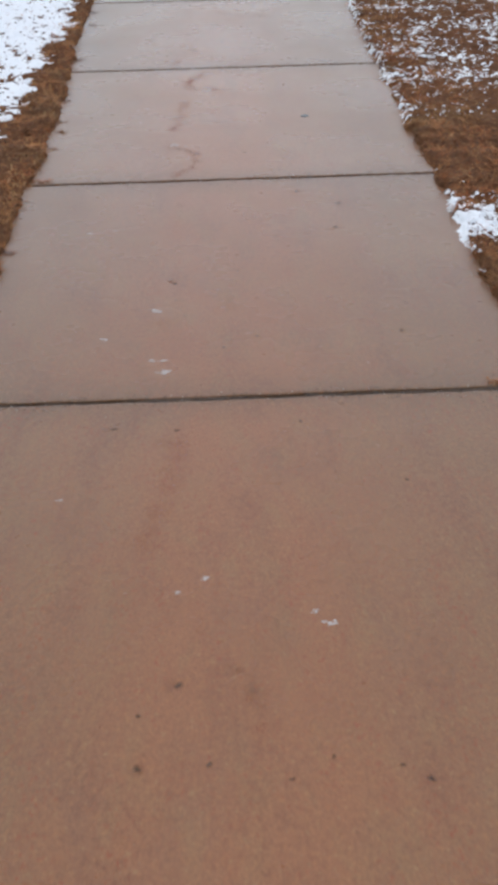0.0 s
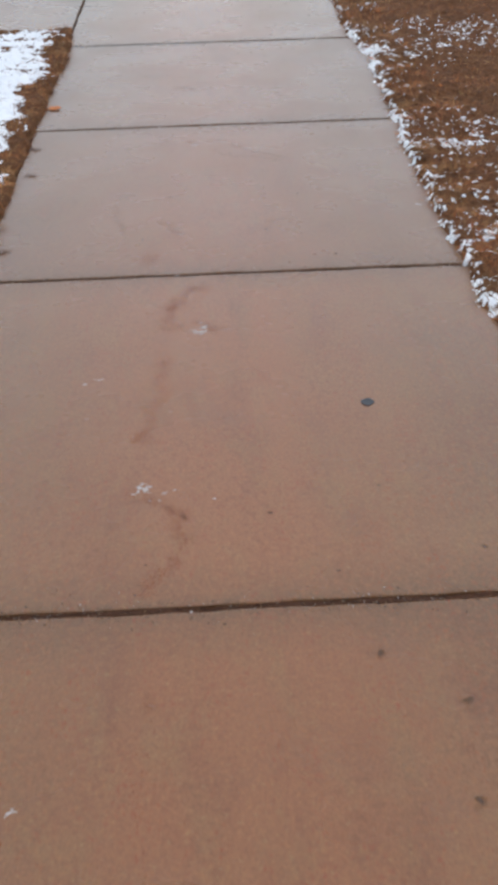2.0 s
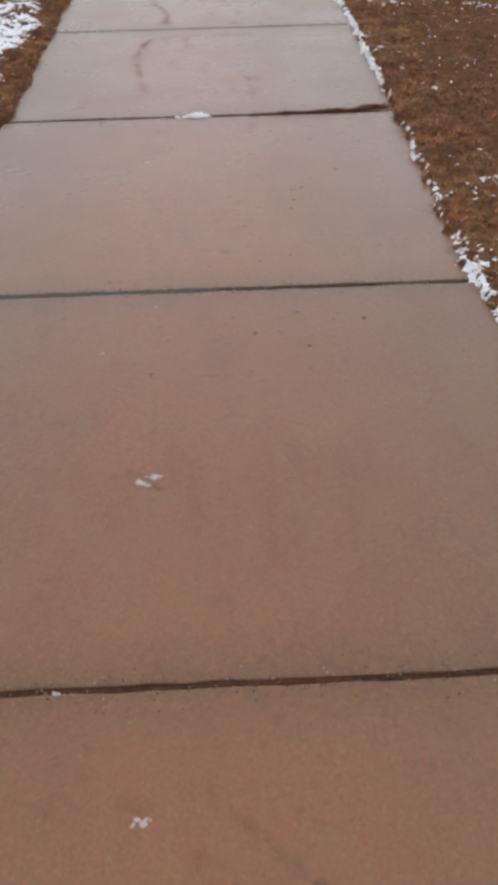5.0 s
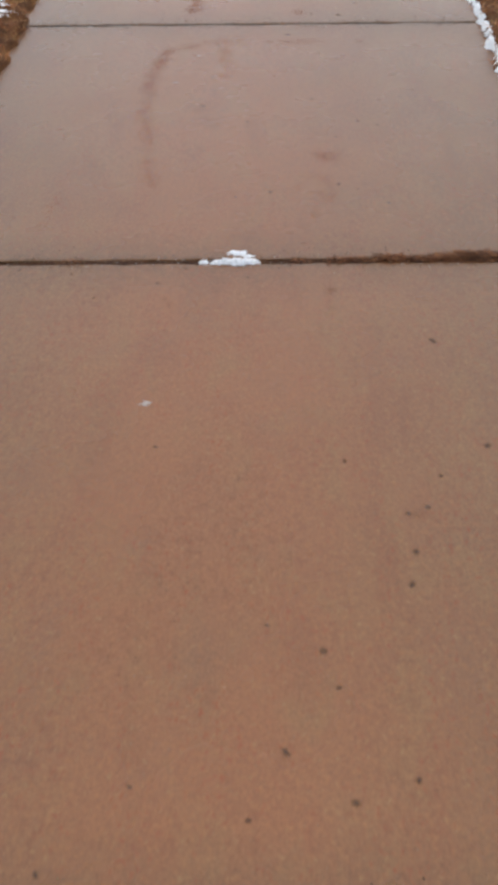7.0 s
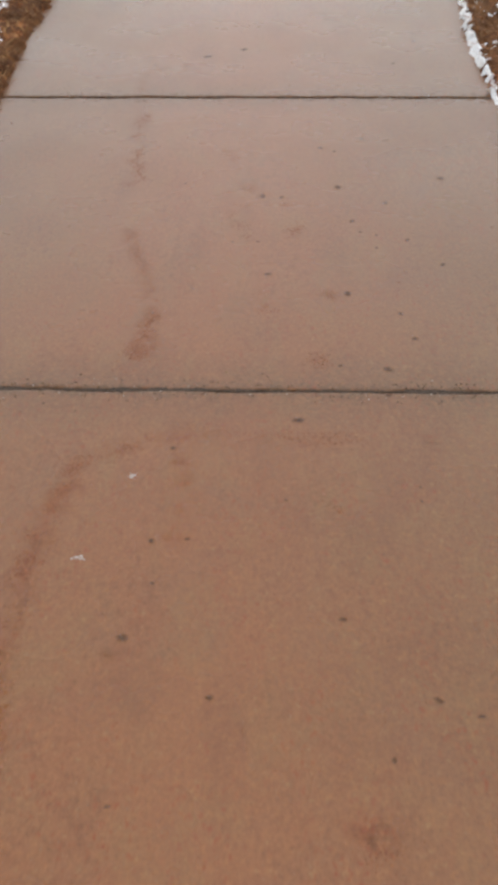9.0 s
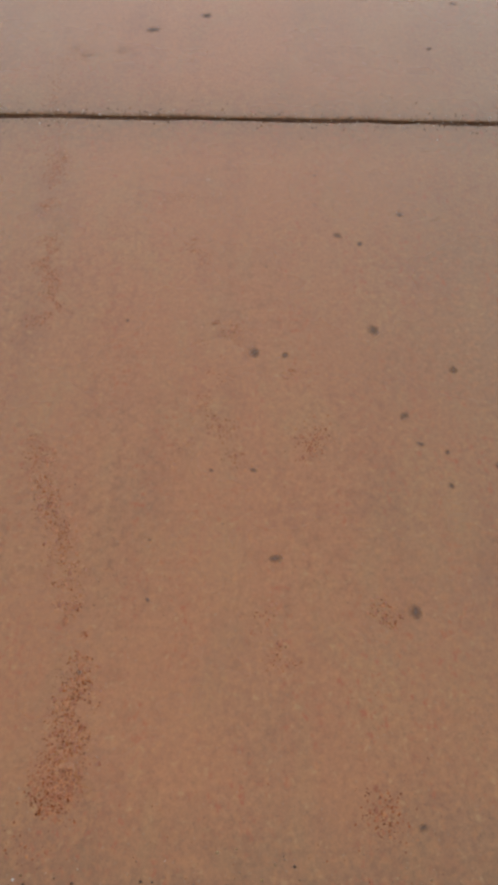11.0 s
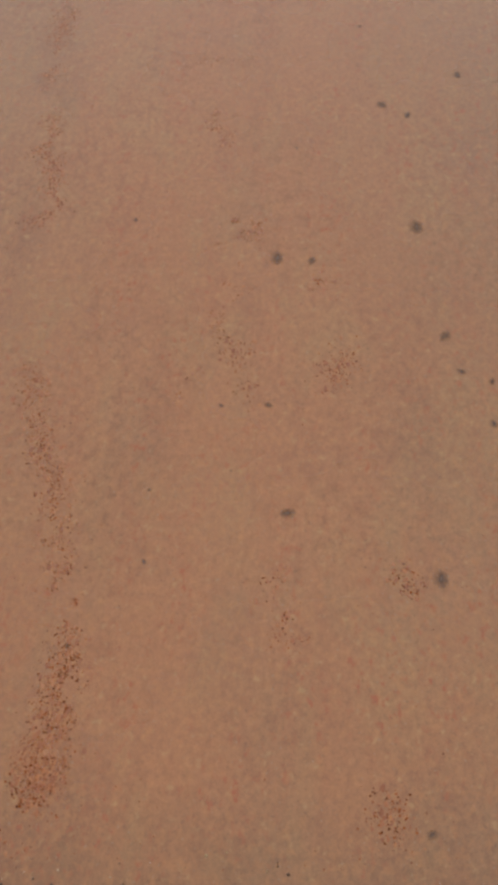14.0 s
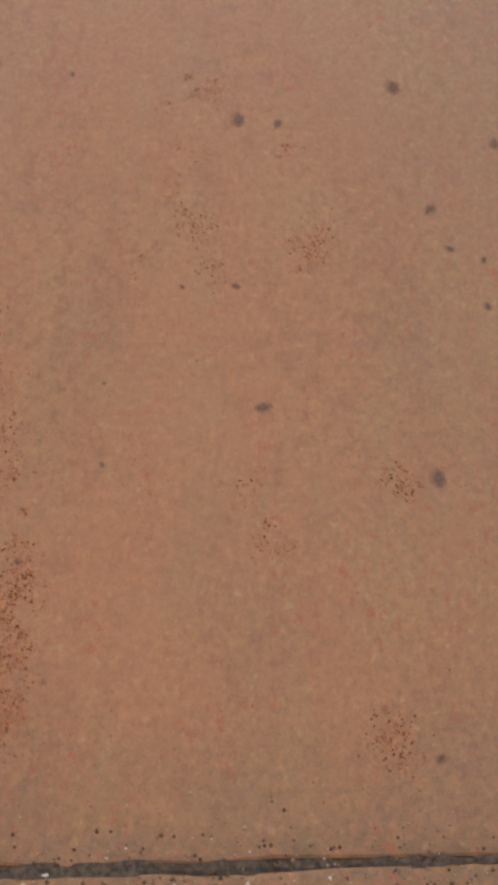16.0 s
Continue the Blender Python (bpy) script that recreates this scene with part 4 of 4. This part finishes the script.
def soft_patches(name, lines, spread, size, strength, colour, rough, label, seed):
    """Thin worn stains along lines: flat patches that thin out to nothing at the rim."""
    rng = np.random.default_rng(seed)
    px, py = [], []
    for line in lines:
        for (ax, ay), (bx, by) in zip(line, line[1:]):
            n = max(2, int(math.hypot(bx - ax, by - ay) / (size * 1.0)))
            s = (np.arange(n) + rng.random(n) * 0.8) / n
            px.append(ax + (bx - ax) * s + rng.normal(0, spread, n)), py.append(ay + (by - ay) * s + rng.normal(0, spread, n))
    x, y = np.concatenate(px), np.concatenate(py)
    clear = np.min(np.abs(y[:, None] - np.array(JOINTS)[None, :]), 1) > size * 1.6
    x, y = x[clear], y[clear]
    n, k = len(x), 14
    ang = np.arange(k)[None, :] * 2 * np.pi / k
    turn, s = rng.random((n, 1)) * np.pi, size * (0.7 + 0.7 * rng.random((n, 1)))
    z = (0.0009 + 0.0009 * rng.random((n, 1))) + np.zeros((n, k))
    rings = []
    for r in (1.0, 0.55):
        rad = r * s * (1 + 0.5 * (rng.random((n, k)) - 0.5))
        u, v = np.cos(ang) * rad * 1.35, np.sin(ang) * rad * 0.8
        rings.append(np.stack([x[:, None] + u * np.cos(turn) - v * np.sin(turn), y[:, None] + u * np.sin(turn) + v * np.cos(turn), z], -1))
    top = np.stack([x, y, z[:, 0]], -1)[:, None, :]
    verts = np.concatenate(rings + [top], 1).reshape(-1, 3)
    base = np.arange(n)[:, None] * (2 * k + 1)
    tris = []
    for i in range(k):
        j = (i + 1) % k
        for t in ((i, j, k + j), (i, k + j, k + i), (k + i, k + j, 2 * k)):
            tris.append(base + np.array([t]))
    fade = np.tile(np.array([0.0] * k + [0.6] * k + [1.0]), n)
    m = Nodes(name)
    thick = m.tree.nodes.new("ShaderNodeAttribute")
    thick.attribute_name = "thickness"
    blot = m.ramp(m.noise(70, 4, 0.65), (0.36, 0.25), (0.62, 1.0))
    m.set("Alpha", m.math("MULTIPLY", m.math("MULTIPLY", thick.outputs["Fac"], blot), strength))
    m.set("color", m.mix(m.noise(120, 3), colour, tuple(c * 1.35 for c in colour)))
    m.set("rough", rough), m.set("spec", 0.52)
    me = big_mesh(name, verts, np.concatenate(tris), m.mat)
    me.attributes.new("thickness", "FLOAT", "POINT").data.foreach_set("value", fade.astype(np.float32))
    tagged(new(name, me), label, "stain", kind="stuff")


soft_patches("rust_stain", RUST, 0.010, 0.030, 0.11, (0.40, 0.098, 0.022), 0.28, "soft rust-red stains trodden into the slabs", 51)
soft_patches("dirt_smudge", SMUDGES, 0.005, 0.014, 0.12, (0.085, 0.036, 0.020), 0.65, "faint dark dull smudges of dirt on the slabs", 52)

dirt_film()


dirt_specks()


def joint_grit():
    """Sand grains and grit lodged along the joints."""
    rng = np.random.default_rng(9)
    n = 24000
    y = np.array(JOINTS)[rng.integers(6, 17, n)]
    y = y + rng.normal(0, 0.013, n) + np.where(rng.random(n) < 0.3, rng.normal(0, 0.026, n), 0)
    x = rng.random(n) * WALK
    s = 0.0006 + 0.0021 * rng.random(n) ** 3
    verts, faces = [], []
    for i in range(n):
        o = len(verts)
        z = -0.002 if np.min(np.abs(np.array(JOINTS) - y[i])) < 0.006 else 0.0
        r = s[i]
        verts += [(x[i] - r, y[i], z), (x[i], y[i] - r, z), (x[i] + r, y[i], z), (x[i], y[i] + r, z), (x[i], y[i], z + r * 0.9)]
        faces += [(o, o + 1, o + 4), (o + 1, o + 2, o + 4), (o + 2, o + 3, o + 4), (o + 3, o, o + 4)]
    m = Nodes("grit")
    m.set("color", m.ramp(m.island(), (0.0, (0.05, 0.024, 0.012)), (0.5, (0.13, 0.055, 0.022)), (0.86, (0.34, 0.19, 0.09)), (1.0, (0.6, 0.53, 0.47))))
    m.set("rough", 0.5)
    tagged(new("joint_grit", mesh_of("joint_grit", verts, faces, m.mat)), "sand grains and grit along the pavement joints", "grit", kind="stuff")


joint_grit()


def snow_lump(x, y, sx, sy, h, seed):
    """A crumbly little heap of snow with a ragged rim."""
    cell = 0.0022

    def reach(gx, gy):
        return 1 - ((gx - x) / sx) ** 2 - ((gy - y) / sy) ** 2 + 2.1 * (fbm(gx, gy, 130, 3, 0.65, seed * 1.7) - 0.5)

    def height(gx, gy):
        return -0.004 + h * np.clip(reach(gx, gy) + 0.25, 0, 1) ** 0.6 * (0.6 + 0.8 * fbm(gx, gy, 160, 3, 0.6, seed * 0.9))

    me = sheet("snow_lump", x - 1.7 * sx, x + 1.7 * sx, y - 1.7 * sy, y + 1.7 * sy, cell, height, lambda gx, gy, z: reach(gx, gy) > -0.1, SNOW)
    return tagged(new("snow_lump", me), "small crumbly lump of white snow lying in a pavement joint", "snow lump", "snow lumps in the joint")


for i, lumps in enumerate([(0.762, 7.730, 0.050, 0.012, 0.014), (0.80, 7.731, 0.022, 0.008, 0.011), (0.688, 7.732, 0.011, 0.007, 0.010), (0.770, 7.770, 0.024, 0.011, 0.009), (0.795, 7.757, 0.014, 0.008, 0.008)]):
    snow_lump(*lumps, 80 + i)


def fallen_leaf(x, y, turn, size, z, spot):
    """A curled leaf with a midrib and a stalk."""
    leaf = new("fallen_leaf", None)
    verts, faces = [], []
    n = 9
    for i in range(n + 1):
        s = i / n
        w = 0.36 * math.sin(math.pi * s) ** 0.7 * (1 + 0.18 * math.sin(9 * s)) + 0.01
        for k in (-1, -0.5, 0, 0.5, 1):
            verts.append(((s - 0.5) * size, k * w * size, size * (0.015 + 0.34 * abs(k) ** 1.5 * w * (1.0 if k > 0 else 0.55) + 0.25 * (s - 0.45) ** 2)))
    for i in range(n):
        for k in range(4):
            o = i * 5 + k
            faces.append((o, o + 1, o + 6, o + 5))
    blade = part("leaf_blade", mesh_of("leaf_blade", verts, faces, LEAF, True), leaf)
    solid = blade.modifiers.new("thick", "SOLIDIFY")
    solid.thickness = 0.0008
    stalk, faces = [], []
    for i in range(6):
        s = i / 5
        for a in range(5):
            t = 2 * math.pi * a / 5
            stalk.append((-0.5 * size - s * 0.35 * size, 0.05 * size * s * s + math.cos(t) * 0.0009, 0.075 * size - 0.06 * size * s + math.sin(t) * 0.0009))
    for i in range(5):
        for a in range(5):
            faces.append((i * 5 + a, i * 5 + (a + 1) % 5, i * 5 + 5 + (a + 1) % 5, i * 5 + 5 + a))
    part("leaf_stalk", mesh_of("leaf_stalk", stalk, faces, LEAF), leaf)
    leaf.matrix_world = pose(x, y, z, 0, 0, turn)
    return tagged(leaf, f"orange-brown curled dead leaf {spot}", "leaf", "fallen leaves")


fallen_leaf(0.02, 4.965, 12, 0.064, 0.0, "lying at the pavement's edge")
for x, y, turn, size in ((1.80, 6.66, 40, 0.036), (1.60, 5.58, 110, 0.034), (1.86, 5.05, 75, 0.03)):
    fallen_leaf(x, y, turn, size, 0.022, "caught in the grass of the verge")


def black_disc(x, y, r):
    """A small flat disc with a rounded rim and a shallow dish."""
    rings = ((1.0, 0.0), (1.0, 0.0008), (0.95, 0.0014), (0.86, 0.0016), (0.74, 0.0013), (0.4, 0.0011))
    sides, verts, faces = 28, [], []
    for s, z in rings:
        for i in range(sides):
            a = 2 * math.pi * i / sides
            w = r * s * (1 + 0.05 * math.cos(4 * a + 0.6))
            verts.append((math.cos(a) * w, math.sin(a) * w, z))
    for k in range(len(rings) - 1):
        for i in range(sides):
            j = (i + 1) % sides
            faces.append((k * sides + i, k * sides + j, (k + 1) * sides + j, (k + 1) * sides + i))
    faces.append(tuple(range((len(rings) - 1) * sides, len(rings) * sides)))
    ob = new("rubber_disc", mesh_of("rubber_disc", verts, faces, plain("black_rubber", (0.008, 0.009, 0.012), (0.018, 0.018, 0.022), 80, 0.30, 0.1, 0.0005, 0.4), True))
    ob.location = (x, y, 0.0)
    return tagged(ob, "small flat round black wet rubber disc lying on concrete", "rubber disc")


black_disc(1.113, 2.30, 0.0175)
